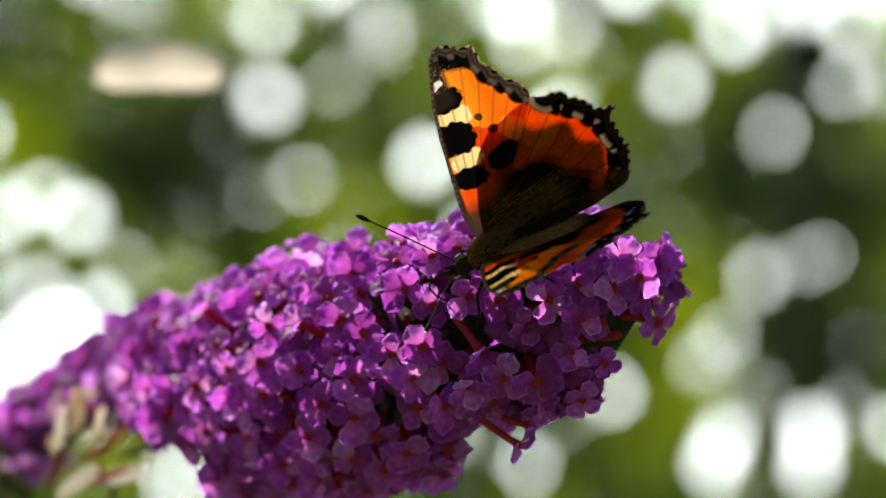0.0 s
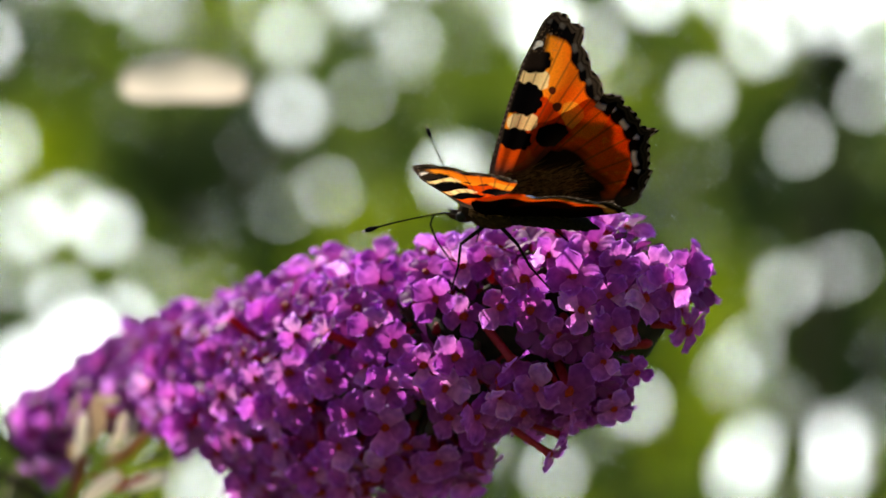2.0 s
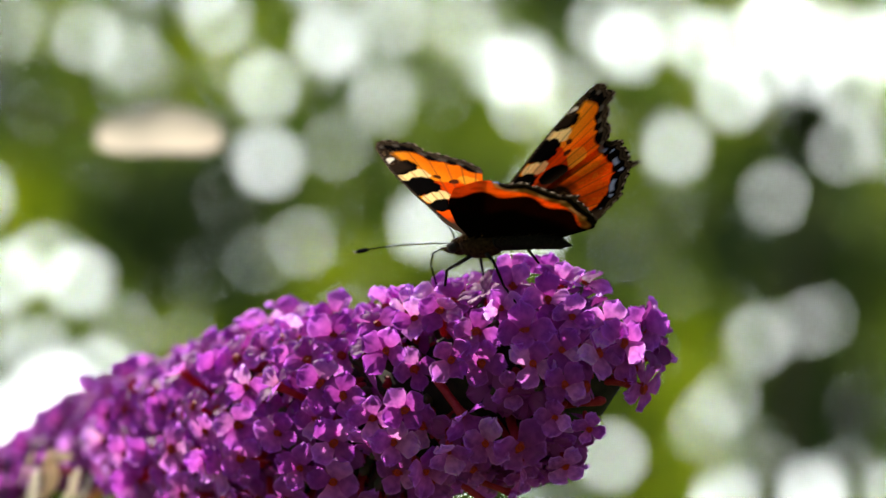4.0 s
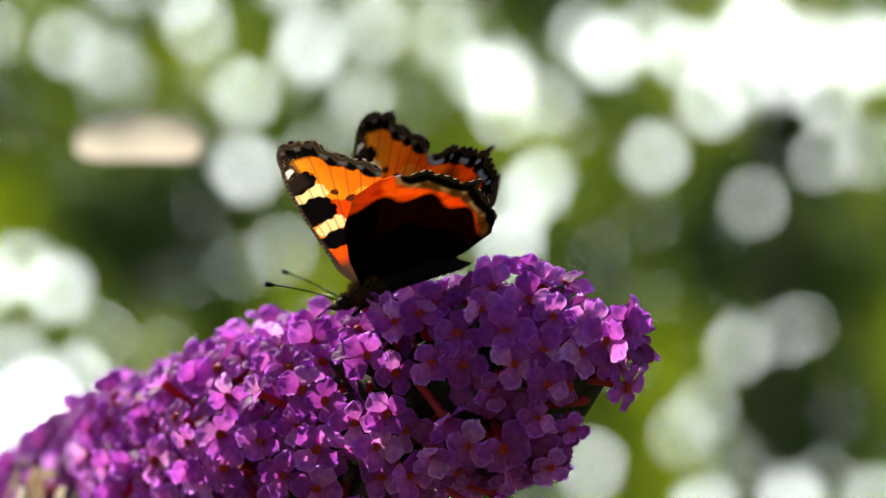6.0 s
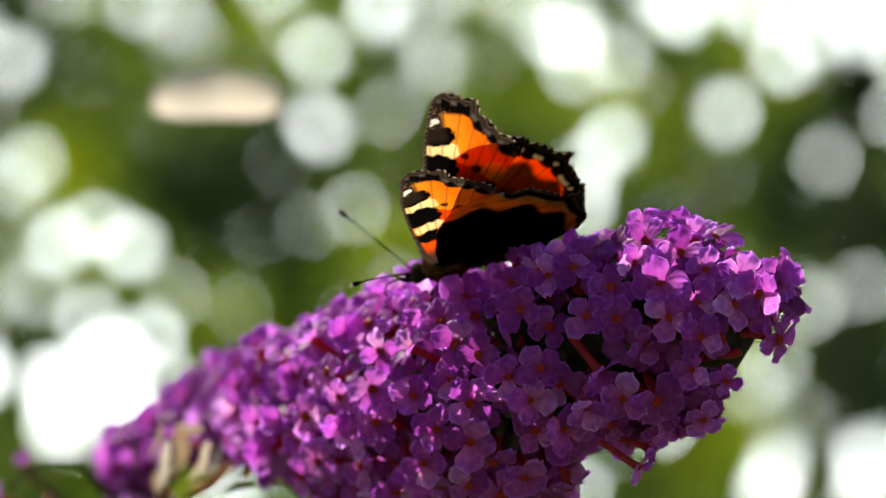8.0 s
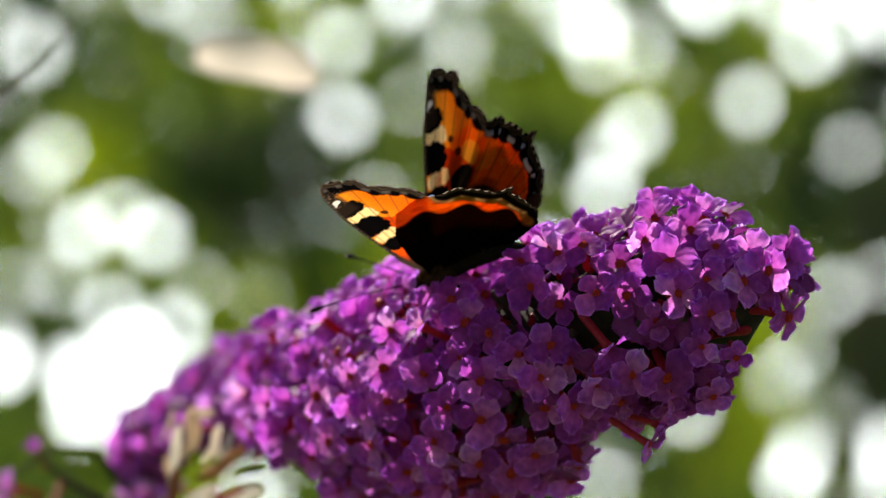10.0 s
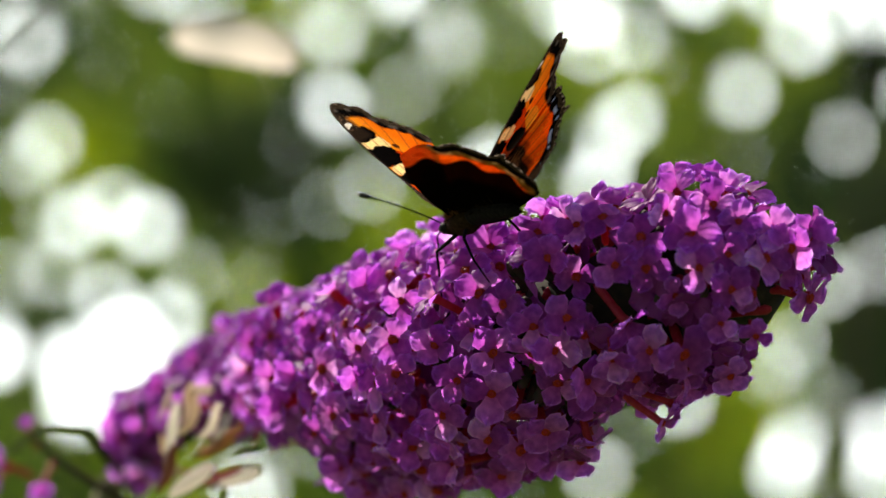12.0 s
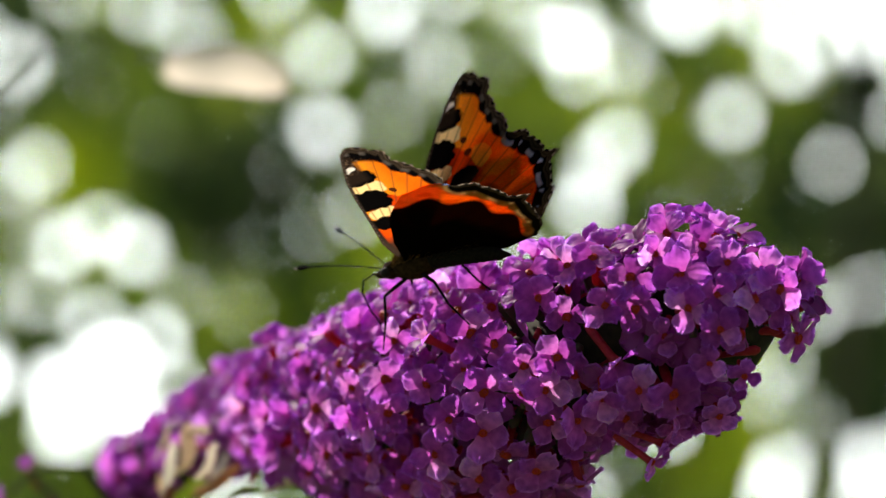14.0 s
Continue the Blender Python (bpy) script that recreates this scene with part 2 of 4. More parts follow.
def build_shrub(away_by, seed, count, label):
    rng = np.random.default_rng(seed)
    holes = np.random.default_rng(40)
    shape, shape_faces = leaf_shape()
    gaps = gap_list()
    for k in range(240):
        # pinholes between the leaves
        gaps.append((holes.uniform(-300, 1870), holes.uniform(-300, 1100) if k % 3 else holes.uniform(-300, 300), holes.uniform(1.5, 5)))
    gaps = np.array(gaps)
    root = new("garden_shrub")
    root.location = (0.0, away_by * 0.98, 0.0)
    tagged(root, label, "shrub")
    lean = np.array(pose(0, 0, 0, 102).to_3x3())[:, :2]
    heaps = {"dark": ([], []), "green": ([], []), "yellow": ([], [])}
    made = 0
    while made < count:
        px, py = rng.uniform(-420, 1990), rng.uniform(-420, 1300)
        size = rng.uniform(0.020, 0.048) * away_by / 4.6
        if py < 120 and rng.random() < 0.15:
            continue
        depth = away_by + rng.uniform(-0.12, 0.12)
        centre = shrub_place(px, py, depth)
        q = np.array(Euler((rng.normal(0, 0.7), rng.uniform(0.2, 1.4), rng.uniform(0, 6.28))).to_matrix())
        spread = (shape - np.array([0.5, 0, 0])) * size @ q.T
        flat = spread @ lean
        edge = np.vstack([flat, (flat[:-1] + flat[1:]) / 2]) / (depth * SPAN) + np.array([px, -py])
        near = gaps[np.abs(gaps[:, 0] - px) + np.abs(gaps[:, 1] - py) < 180]
        if len(near) and np.any((edge[:, None, 0] - near[None, :, 0]) ** 2 + (edge[:, None, 1] + near[None, :, 1]) ** 2 < near[None, :, 2] ** 2):
            continue
        pts = spread + np.array(centre - root.location)
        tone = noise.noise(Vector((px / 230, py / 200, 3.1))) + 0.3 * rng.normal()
        # sunlit and shaded patches of the leaf wall, set by choice of leaf colour
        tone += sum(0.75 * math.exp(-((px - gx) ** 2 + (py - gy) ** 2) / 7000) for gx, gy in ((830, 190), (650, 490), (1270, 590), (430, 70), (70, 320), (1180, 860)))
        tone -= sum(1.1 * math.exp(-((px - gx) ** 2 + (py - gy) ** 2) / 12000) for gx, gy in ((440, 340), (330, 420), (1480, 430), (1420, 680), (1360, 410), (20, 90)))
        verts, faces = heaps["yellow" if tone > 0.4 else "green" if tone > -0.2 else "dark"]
        n = len(verts)
        verts += pts.tolist()
        faces += [tuple(i + n for i in f) for f in shape_faces]
        made += 1
    for key, words in (("dark", "dark green leaves, shade put into their colour"), ("green", "mid-green leaves"), ("yellow", "yellow-green leaves, sunlight put into their colour")):
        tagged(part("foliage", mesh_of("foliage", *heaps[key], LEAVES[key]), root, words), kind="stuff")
    # the leafy skirt of the bush below, down to the ground
    verts, faces = [], []
    low = shrub_place(784, 1250, away_by).z
    for k in range(2600):
        h = rng.uniform(0.06, low + 0.1)
        spread = (0.45 + 0.75 * math.sqrt(h / low)) * away_by / 4.6
        w, r = rng.uniform(0, 6.28), math.sqrt(rng.random())
        at = Vector((spread * r * math.cos(w), 0.45 * r * math.sin(w), h))
        q = np.array(Euler((rng.normal(0, 0.7), rng.uniform(0.2, 1.4), rng.uniform(0, 6.28))).to_matrix())
        n = len(verts)
        verts += ((shape - np.array([0.5, 0, 0])) * rng.uniform(0.05, 0.11) @ q.T + np.array(at)).tolist()
        faces += [tuple(i + n for i in f) for f in shape_faces]
    tagged(part("foliage", mesh_of("foliage", verts, faces, LEAVES["green"]), root, "lower green leaves"), kind="stuff")
    top = shrub_place(784, -380, away_by).z
    for k in range(7):
        x0 = (-0.7 + 0.23 * k) * away_by / 4.6
        pts, rad = [], []
        for i in range(12):
            f = i / 11
            pts.append((x0 * (0.3 + 0.9 * f) + 0.05 * math.sin(5 * f + k + seed), 0.12 * math.sin(3 * f + 2 * k), top * f))
            rad.append(0.016 * (1 - 0.93 * f))
        part("branch", rod("branch", pts, rad, BARK), root)
    return root


def build_bare_limb(root):
    """A dark limb with a clump of dead leaves, against the sky."""
    line = [shrub_place(x, y, 4.0) - root.location for x, y in ((1400, 1150), (1415, 860), (1440, 640), (1462, 420), (1480, 190), (1500, 60), (1540, -120))]
    part("limb", rod("limb", line, [0.014, 0.012, 0.010, 0.008, 0.007, 0.005, 0.003], BARK, 8), root, "dark bare limb")
    rng = np.random.default_rng(21)
    shape, shape_faces = leaf_shape()
    verts, faces = [], []
    for k in range(130):
        at = shrub_place(1466 + rng.normal(0, 22), 190 + rng.normal(0, 26), 4.0 + rng.normal(0, 0.02)) - root.location
        q = np.array(Euler(rng.uniform(0, 6.28, 3)).to_matrix())
        n = len(verts)
        verts += ((shape - np.array([0.5, 0, 0])) * rng.uniform(0.015, 0.03) @ q.T + np.array(at)).tolist()
        faces += [tuple(i + n for i in f) for f in shape_faces]
    tagged(part("dead_leaves", mesh_of("dead_leaves", verts, faces, DEAD), root, "clump of dark dead leaves"), kind="stuff")


DRY_LEAF_AT = (-0.0432, 0.6705, 1.6145)


def build_dry_leaf():
    """A pale dried leaf on a thin twig that leans out beside the spike."""
    root = new("dry_leaf")
    root.location = DRY_LEAF_AT
    tagged(root, "pale tan dried leaf on a thin twig", "leaf")
    verts, faces = [], []
    for i in range(15):
        f = i / 14
        w = 0.0040 * math.sin(math.pi * (0.03 + 0.94 * f)) ** 0.25
        for j in range(7):
            c = j / 3 - 1
            verts.append(Vector((0.0208 * (f - 0.5), 0.0012 * c * c + 0.0006 * math.sin(9 * f), w * c + 0.0006 * math.sin(3 * f))))
    for i in range(14):
        for j in range(6):
            q = i * 7 + j
            faces.append((q, q + 1, q + 8, q + 7))
    part("blade", mesh_of("blade", verts, faces, TAN), root)
    twig = [Vector(p) for p in ((-0.010, 0, 0), (-0.028, -0.004, 0.004), (-0.045, -0.02, -0.03), (-0.052, -0.045, -0.12))]
    part("twig", rod("twig", twig, [0.0002, 0.0003, 0.0006, 0.001], BARK), root, "thin brown twig")
    return root


def build_cane():
    """The cane of the bush that carries the flower spike."""
    pts = [(-0.16, 0.74, 0.0), (-0.15, 0.70, 0.35), (-0.12, 0.64, 0.75), (-0.09, 0.60, 1.1), (-0.096, 0.625, 1.35), (-0.088, 0.62, 1.50)]
    cane = new("buddleia_cane", rod("buddleia_cane", pts, [0.011, 0.010, 0.008, 0.006, 0.004, 0.003], BARK, 10))
    tagged(cane, "brown woody buddleia cane below the flower spike", "branch")


# ---- the flower spike ----
# axis of the spike in millimetres: across, up, towards the viewer, radius
AXIS = [(17.6, 7.8, -10.0, 2.1), (13.2, 12.4, -11.0, 5.6), (8.8, 8.6, -12.0, 11.6), (2.8, 9.3, -13.0, 13.1), (-4.3, 8.0, -15.0, 13.4), (-11.5, 3.4, -21.0, 14.7), (-18.9, 0.5, -30.0, 15.9),
        (-26.6, -0.9, -42.0, 16.4), (-34.8, -3.9, -57.0, 16.1), (-42.2, -4.5, -72.0, 14.0), (-50.6, -3.2, -92.0, 7.8), (-60.1, -5.8, -108.0, 6.4), (-69.1, -13.9, -122.0, 7.8), (-73.8, -15.5, -130.0, 5.7)]
# florets that stand out: across, up, towards the viewer, turn, size
SHOULDER = [(1.3, 14.4, 0.4, 75, 1.10), (-7.6, 10.6, -1.6, 80, 1.00), (2.2, 10.4, 1.4, 45, 1.00), (5.7, 12.0, 0.4, 20, 0.90), (6.1, 7.9, 0.9, 0, 0.95), (-3.9, 10.3, -1.3, 45, 0.95),
            (-4.6, 14.0, -2.0, 30, 1.00), (7.1, 15.9, -1.4, 60, 0.90), (11.3, 14.9, -1.5, 10, 1.00), (13.4, 12.8, -1.3, 40, 1.05), (10.3, 11.5, 0.0, 70, 1.00), (-9.0, 16.4, -5.6, 50, 0.95),
            (4.2, 18.0, -3.8, 15, 1.00), (-0.1, 19.6, -6.6, 35, 1.00), (-12.1, 15.5, -7.0, 0, 0.95), (-16.6, 14.6, -11.2, 40, 0.90)]
UNDERSIDE = [(-3.4, 0.4, -2.9, 5, 1.00), (0.7, 0.0, -2.3, 45, 1.22), (-4.9, -3.1, -6.8, 20, 0.85), (5.0, 3.7, -0.9, 30, 0.85), (9.1, 2.3, -1.1, 60, 0.72), (6.5, -2.7, -6.5, 40, 0.85),
             (1.3, -4.1, -10.3, 10, 0.80), (-0.4, 7.0, -2.5, 45, 0.85)]
FLANK = [(-17.3, 3.2, -7.2, 35, 0.95), (-13.3, 4.3, -4.9, 0, 1.00), (-14.7, 0.3, -6.5, 20, 1.00), (-22.0, 0.0, -10.9, 45, 1.10), (-26.4, -3.6, -15.7, 0, 1.00), (-22.2, -5.1, -13.4, 45, 1.15),
         (-23.8, 7.2, -13.1, 30, 1.10), (-34.4, 1.3, -23.6, 20, 1.00), (-34.0, -3.0, -23.4, 60, 1.00), (-15.6, -9.7, -14.4, 40, 1.10), (-11.0, -13.8, -26.2, 15, 1.00), (-20.8, -15.9, -28.8, 30, 1.00),
         (-22.5, -10.9, -18.7, 50, 1.00), (-29.3, 0.7, -17.3, 10, 0.90), (-28.1, -8.0, -19.4, 25, 1.00), (-32.0, -12.3, -28.8, 70, 1.00)]
# hollows where the stalks and red tubes show: across, up, radius
BARE = [(-4.8, 5.6, 1.9), (-1.6, 4.8, 1.4), (-8.6, 4.6, 1.9), (-9.3, -2.6, 1.6), (-14.4, 9.1, 2.0), (-18.6, 7.6, 1.4), (3.2, 4.2, 1.0), (-31.1, 3.1, 1.4), (-19.0, -2.2, 1.1), (-9.0, 0.6, 1.3)]
# lower outline of the flower mass: across, up
HEM = [(-78.8, -25.4), (-70.9, -25.0), (-70.0, -13.6), (-62.3, -13.0), (-55.5, -11.7), (-51.8, -11.4), (-44.3, -11.5), (-43.3, -17.5), (-39.1, -19.8), (-29.9, -20.3), (-21.3, -17.0), (-16.8, -15.4), (-9.5, -13.0), (-7.8, -5.7), (-5.8, -4.7), (3.3, -5.3), (8.3, -4.4), (10.6, -0.9), (12.9, 5.1), (18.2, 4.8)]


def below_hem(at):
    return at.y < float(np.interp(at.x, [h[0] for h in HEM], [h[1] for h in HEM]))


def axis_at(s):
    n = len(AXIS) - 1
    i = min(int(s * n), n - 1)
    f = s * n - i
    a, b = AXIS[i], AXIS[i + 1]
    g = [a[k] * (1 - f) + b[k] * f for k in range(4)]
    d = Vector([b[k] - a[k] for k in range(3)]).normalized()
    return Vector(g[:3]), max(1.5, g[3] - 0.3), d


def petal_meshes():
    """Rounded, crinkled corolla lobes that spread from the throat along x."""
    made = []
    rng = np.random.default_rng(11)
    for v in range(9):
        rows, cols = 12, 15
        verts, faces, rim = [], [], []
        curl, cup, wav = rng.uniform(-0.3, 0.9), rng.uniform(-0.12, 0.3), rng.uniform(0.10, 0.24)
        ph = rng.uniform(0, 6.28)
        wide = rng.uniform(1.26, 1.52)
        for i in range(rows):
            r = i / (rows - 1)
            # a rounded lobe on a narrow claw, its margin finely toothed
            half = 0.40 * (1 - r) + wide * math.sin(math.pi * (0.03 + 0.90 * r ** 1.55)) ** 0.75
            half *= 1 + 0.07 * r * math.sin(19 * r + ph)
            for j in range(cols):
                c = 2 * j / (cols - 1) - 1
                length = 0.3 + 2.65 * r ** 0.9 + 0.28 * r ** 3 * math.sqrt(max(0.0, 1 - c * c))
                length += r ** 3 * (0.11 * math.sin(9 * c + ph) + 0.11 * math.sin(21 * c + 2 * ph))
                z = cup * half * c * c - curl * r * r + wav * r * r * (math.sin(5 * c + ph) + 0.6 * math.sin(12 * c + 3 * ph)) + 0.18 * math.sin(r * 3)
                z += 0.10 * math.sin(7 * r + 4 * c + ph) * r
                verts.append((length * MM, half * c * MM, z * MM))
                pale = max(r ** 9, abs(c) ** 9 * min(1.0, r * 2))
                tone = 0.80 + 0.18 * r + 0.34 * pale
                rim.append((tone * (1.12 - 0.16 * r), tone * (0.85 + 0.08 * r + 0.5 * pale), tone * (0.78 + 0.26 * r), 1.0))
        for i in range(rows - 1):
            for j in range(cols - 1):
                a = i * cols + j
                faces.append((a, a + 1, a + cols + 1, a + cols))
        me = mesh_of("petal", verts, faces, PETAL)
        layer = me.color_attributes.new("rim", "FLOAT_COLOR", "POINT")
        layer.data.foreach_set("color", np.array(rim).ravel())
        made.append(me)
    return made


def tube_mesh():
    prof = [(-6.5, 0.35), (-5.6, 0.52), (-3.0, 0.48), (-0.8, 0.52), (0.05, 0.75)]
    v, f = spun([(x * MM, r * MM) for x, r in prof], 8)
    return mesh_of("floret", [(p.y, p.z, p.x) for p in v], [q[::-1] for q in f], TUBE)


def throat_mesh():
    v, f = spun([(-0.1 * MM, 0.44 * MM), (0.12 * MM, 0.5 * MM), (0.24 * MM, 0.40 * MM), (0.05 * MM, 0.24 * MM), (-0.3 * MM, 0.05 * MM)], 10)
    return mesh_of("throat", [(p.y, p.z, p.x) for p in v], [q[::-1] for q in f], THROAT)


def turned(normal, spin):
    """A turn whose z axis is the normal."""
    q = normal.to_track_quat("Z", "Y").to_matrix()
    return (q @ Matrix.Rotation(spin, 3, "Z")).to_4x4()


def build_spike():
    rng = np.random.default_rng(3)
    root = new("buddleia_flower_spike")
    tagged(root, "purple buddleia flower spike with orange-throated florets, sunlit from behind", "flower")
    petals, tube, throat = petal_meshes(), tube_mesh(), throat_mesh()
    spots = []

    def surface(s, w, out=1.0):
        p, r, d = axis_at(s)
        side = Vector((0, 0, 1)) - d * d.z
        side.normalize()
        up = side.cross(d) * -1
        if up.y < 0:
            up = -up
        n = side * math.cos(w) + up * math.sin(w)
        return p + n * r * out, n, d

    def floret(at, normal, spin, size, open_up):
        m = Matrix.Translation(at * MM) @ turned(normal, spin) @ Matrix.Scale(size, 4)
        fl = part("floret", tube, root, "", m)
        for k in range(4):
            lift = open_up + rng.normal(0, 0.16)
            turn = Matrix.Rotation(k * math.pi / 2 + rng.normal(0, 0.1), 4, "Z") @ Matrix.Rotation(-lift, 4, "Y") @ Matrix.Rotation(rng.normal(0, 0.16), 4, "X")
            part("petal", petals[rng.integers(len(petals))], fl, "", turn @ Matrix.Scale(rng.uniform(0.88, 1.1), 4))
        part("throat", throat, fl, "")

    # the marked florets sit on the near side of the spike
    for x, y, z, turn, size in SHOULDER + UNDERSIDE + FLANK:
        best = min((i / 80 for i in range(81)), key=lambda s: abs(axis_at(s)[0].x - x))
        p, r, d = axis_at(best)
        dy = max(-0.96, min(0.96, (y - p.y) / r))
        n = Vector((max(0.0, x - 7) * 0.08 + 0.2 * math.sin(turn) - 0.04, dy * 0.6, 0.85)).normalized()
        at = Vector((x, y, z))
        spots.append(at)
        floret(at, n, radians(turn), size, 0.12)
    tries = 0
    while len(spots) < 288 and tries < 30000:
        tries += 1
        s = rng.random()
        w = rng.uniform(-1.8, 2.15)
        at, n, d = surface(s, w, rng.uniform(0.8, 1.1) if w < 0.9 else rng.uniform(0.84, 0.98))
        if rng.random() > (axis_at(s)[1] / 16.4) ** 0.8:
            continue
        if below_hem(at) or at.x > 10.5 and at.y < 10.5:
            continue
        gap = 4.2 if at.x > -30 else 4.0
        if any((at - q).length < gap for q in spots):
            continue
        if n.z > 0.2 and any(math.hypot(at.x - bx, at.y - by) < br for bx, by, br in BARE):
            continue
        spots.append(at)
        nn = (n + d * -0.25 + Vector(rng.normal(0, 0.36, 3)) + Vector((0, 0, 0.12 if w < 0.7 else 0.45))).normalized()
        size = rng.uniform(0.88, 1.12)
        floret(at, nn, rng.uniform(0, 6.28), size, rng.normal(0.2, 0.4))
    # long-tubed florets that hang out at the tip and below
    for at, n, size, lift in ((Vector((16.2, 6.9, -8.0)), Vector((0.80, -0.20, 0.56)), 1.15, 0.05), (Vector((15.2, 9.3, -9.0)), Vector((0.9, 0.1, 0.4)), 0.95, 0.3),
                              (Vector((-1.5, -8.4, -8.0)), Vector((0.8, -0.55, 0.22)), 0.9, 0.3), (Vector((-0.4, -6.0, -9.0)), Vector((0.9, -0.3, 0.3)), 0.8, 0.5)):
        floret(at, n.normalized(), 0.5, size, lift)
    for a, b in ((Vector((5.5, 4.6, -9)), Vector((11.4, 5.5, -7))), (Vector((8.0, 7.4, -9)), Vector((14.2, 7.9, -7.5)))):
        part("bare_tube", rod("bare_tube", [a * MM, a.lerp(b, 0.5) * MM, a.lerp(b, 0.9) * MM, b * MM], [0.45 * MM, 0.4 * MM, 0.62 * MM, 0.3 * MM], TUBE), root, "red corolla tube that has lost its petals")
    # a thin side sprig at the base
    for line in (((-74.0, -22.0, -120.0), (-77.7, -17.7, -118.0), (-81.0, -13.2, -116.0), (-85.2, -12.9, -116.0), (-89.0, -14.0, -115.0)), ((-74.0, -25.0, -120.0), (-78.7, -22.0, -118.0), (-84.5, -18.4, -116.0), (-89.0, -14.2, -115.0), (-92.0, -17.0, -115.0))):
        part("side_stalk", rod("side_stalk", [Vector(p) * MM for p in line], [0.9 * MM, 0.75 * MM, 0.55 * MM, 0.4 * MM, 0.3 * MM], BUD), root, "thin dark side stalk")
    for at, n, size in ((Vector((-93.0, -18.4, -115.0)), Vector((-0.6, 0.3, 0.6)), 0.9), (Vector((-89.4, -13.2, -115.0)), Vector((-0.3, 0.7, 0.5)), 0.6), (Vector((-87.1, -21.6, -115.0)), Vector((-0.2, -0.6, 0.7)), 0.8), (Vector((-94.0, -20.8, -114.0)), Vector((-0.5, -0.4, 0.7)), 0.7)):
        floret(at, n.normalized(), rng.uniform(0, 6), size, 0.7)
    # the far side and the inner layer, too many to tell apart
    pieces = []
    pv = [(np.array([v.co for v in me.vertices]), [tuple(p.vertices) for p in me.polygons]) for me in petals]
    for k in range(900):
        s = rng.random()
        inner = k % 2 == 0
        w = rng.uniform(-1.5, 2.6) if inner else rng.uniform(2.4, 5.0)
        at, n, d = surface(s, w, rng.uniform(0.55, 0.86) if inner else rng.uniform(0.8, 1.0))
        if inner and at.x > -20 and k % 4:
            continue
        if at.x > 8.5 and at.y < 11.5:
            continue
        if n.z > 0.2 and any(math.hypot(at.x - bx, at.y - by) < br * 0.9 for bx, by, br in BARE) or below_hem(at):
            continue
        base = Matrix.Translation(at * MM) @ turned((n + Vector(rng.normal(0, 0.4, 3))).normalized(), rng.uniform(0, 6))
        for q in range(4):
            m = np.array(base @ Matrix.Rotation(q * math.pi / 2, 4, "Z") @ Matrix.Rotation(-rng.normal(0.3, 0.25), 4, "Y"))
            v, f = pv[rng.integers(len(pv))]
            pieces.append((v @ m[:3, :3].T + m[:3, 3], f))
    tagged(part("floret_mass", mesh_of("floret_mass", *join(pieces), PETAL_MASS), root), kind="stuff")
    pieces = []
    for k in range(420):
        s = rng.uniform(0.22, 1)
        w = rng.uniform(0, 6.28)
        a, n, d = surface(s, w, rng.uniform(0.15, 0.3))
        b, _, _ = surface(s, w + rng.normal(0, 0.15), rng.uniform(0.6, 0.85))
        b = b + d * rng.normal(-1.5, 1.5)
        if below_hem(b):
            continue
        mid = (a + b) / 2
        pieces.append(tube_data([a * MM, mid * MM, b * MM, (b + (b - a).normalized() * 0.8) * MM], [0.35 * MM, 0.4 * MM, 0.75 * MM, 0.3 * MM], 6))
    tagged(part("calyx_mass", mesh_of("calyx_mass", *join(pieces), BUD), root, "green flower stalks and calyces"), kind="stuff")
    # red corolla tubes that show in the hollows
    pieces = []
    for bx, by, br in BARE:
        s0 = min((i / 80 for i in range(81)), key=lambda s: abs(axis_at(s)[0].x - bx))
        p, r, d = axis_at(s0)
        for k in range(3):
            x, y = bx + rng.normal(0, 0.5 * br), by + rng.normal(0, 0.5 * br)
            front = p.z + math.sqrt(max(4.0, r * r - (y - p.y) ** 2))
            a = Vector((x, y, front - rng.uniform(6.5, 8.5)))
            b = a + Vector((rng.normal(1.2, 2.4), rng.normal(1.0, 2.0), rng.uniform(2.0, 3.6)))
            pieces.append(tube_data([a * MM, a.lerp(b, 0.5) * MM, b * MM], [0.35 * MM, 0.4 * MM, 0.55 * MM], 7))
    tagged(part("tube_mass", mesh_of("tube_mass", *join(pieces), TUBE), root, "red corolla tubes"), kind="stuff")
    # solid core for buds and stalks, near black for the shade between florets
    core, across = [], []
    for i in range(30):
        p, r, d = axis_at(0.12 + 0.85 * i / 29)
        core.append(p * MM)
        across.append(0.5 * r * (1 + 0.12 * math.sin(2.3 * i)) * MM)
    part("core", rod("core", core, across, CORE, 20), root, "dense mass of buds and stalks, coloured dark for the shade inside")
    pts, rad = [], []
    for i in range(24):
        p, r, d = axis_at(0.10 + 0.90 * i / 23)
        pts.append(p * MM)
        rad.append((0.5 + 1.3 * i / 23) * MM)
    pts += [Vector((-79, -24, -130)) * MM, Vector((-83, -39, -125)) * MM, Vector((-88, -82, -116)) * MM]
    rad += [2.0 * MM, 2.2 * MM, 2.5 * MM]
    part("stem", rod("stem", pts, rad, STEM, 10), root, "green stem")
    # withered florets under the base of the spike: across, up, lean, length, thickness
    dried = [(-63.7, -9.1, 75, 7.5, 1.5), (-66.0, -12.6, 80, 9.0, 1.1), (-59.2, -13.6, 33, 8.0, 1.1), (-63.0, -19.1, 38, 7.5, 1.6), (-57.0, -18.9, 18, 7.0, 1.6), (-61.8, -6.9, 20, 4.0, 1.0),
             (-48.8, -13.9, 18, 8.0, 0.9), (-66.5, -17.4, 70, 7.0, 1.2), (-60.5, -10.8, 60, 6.0, 0.9)]
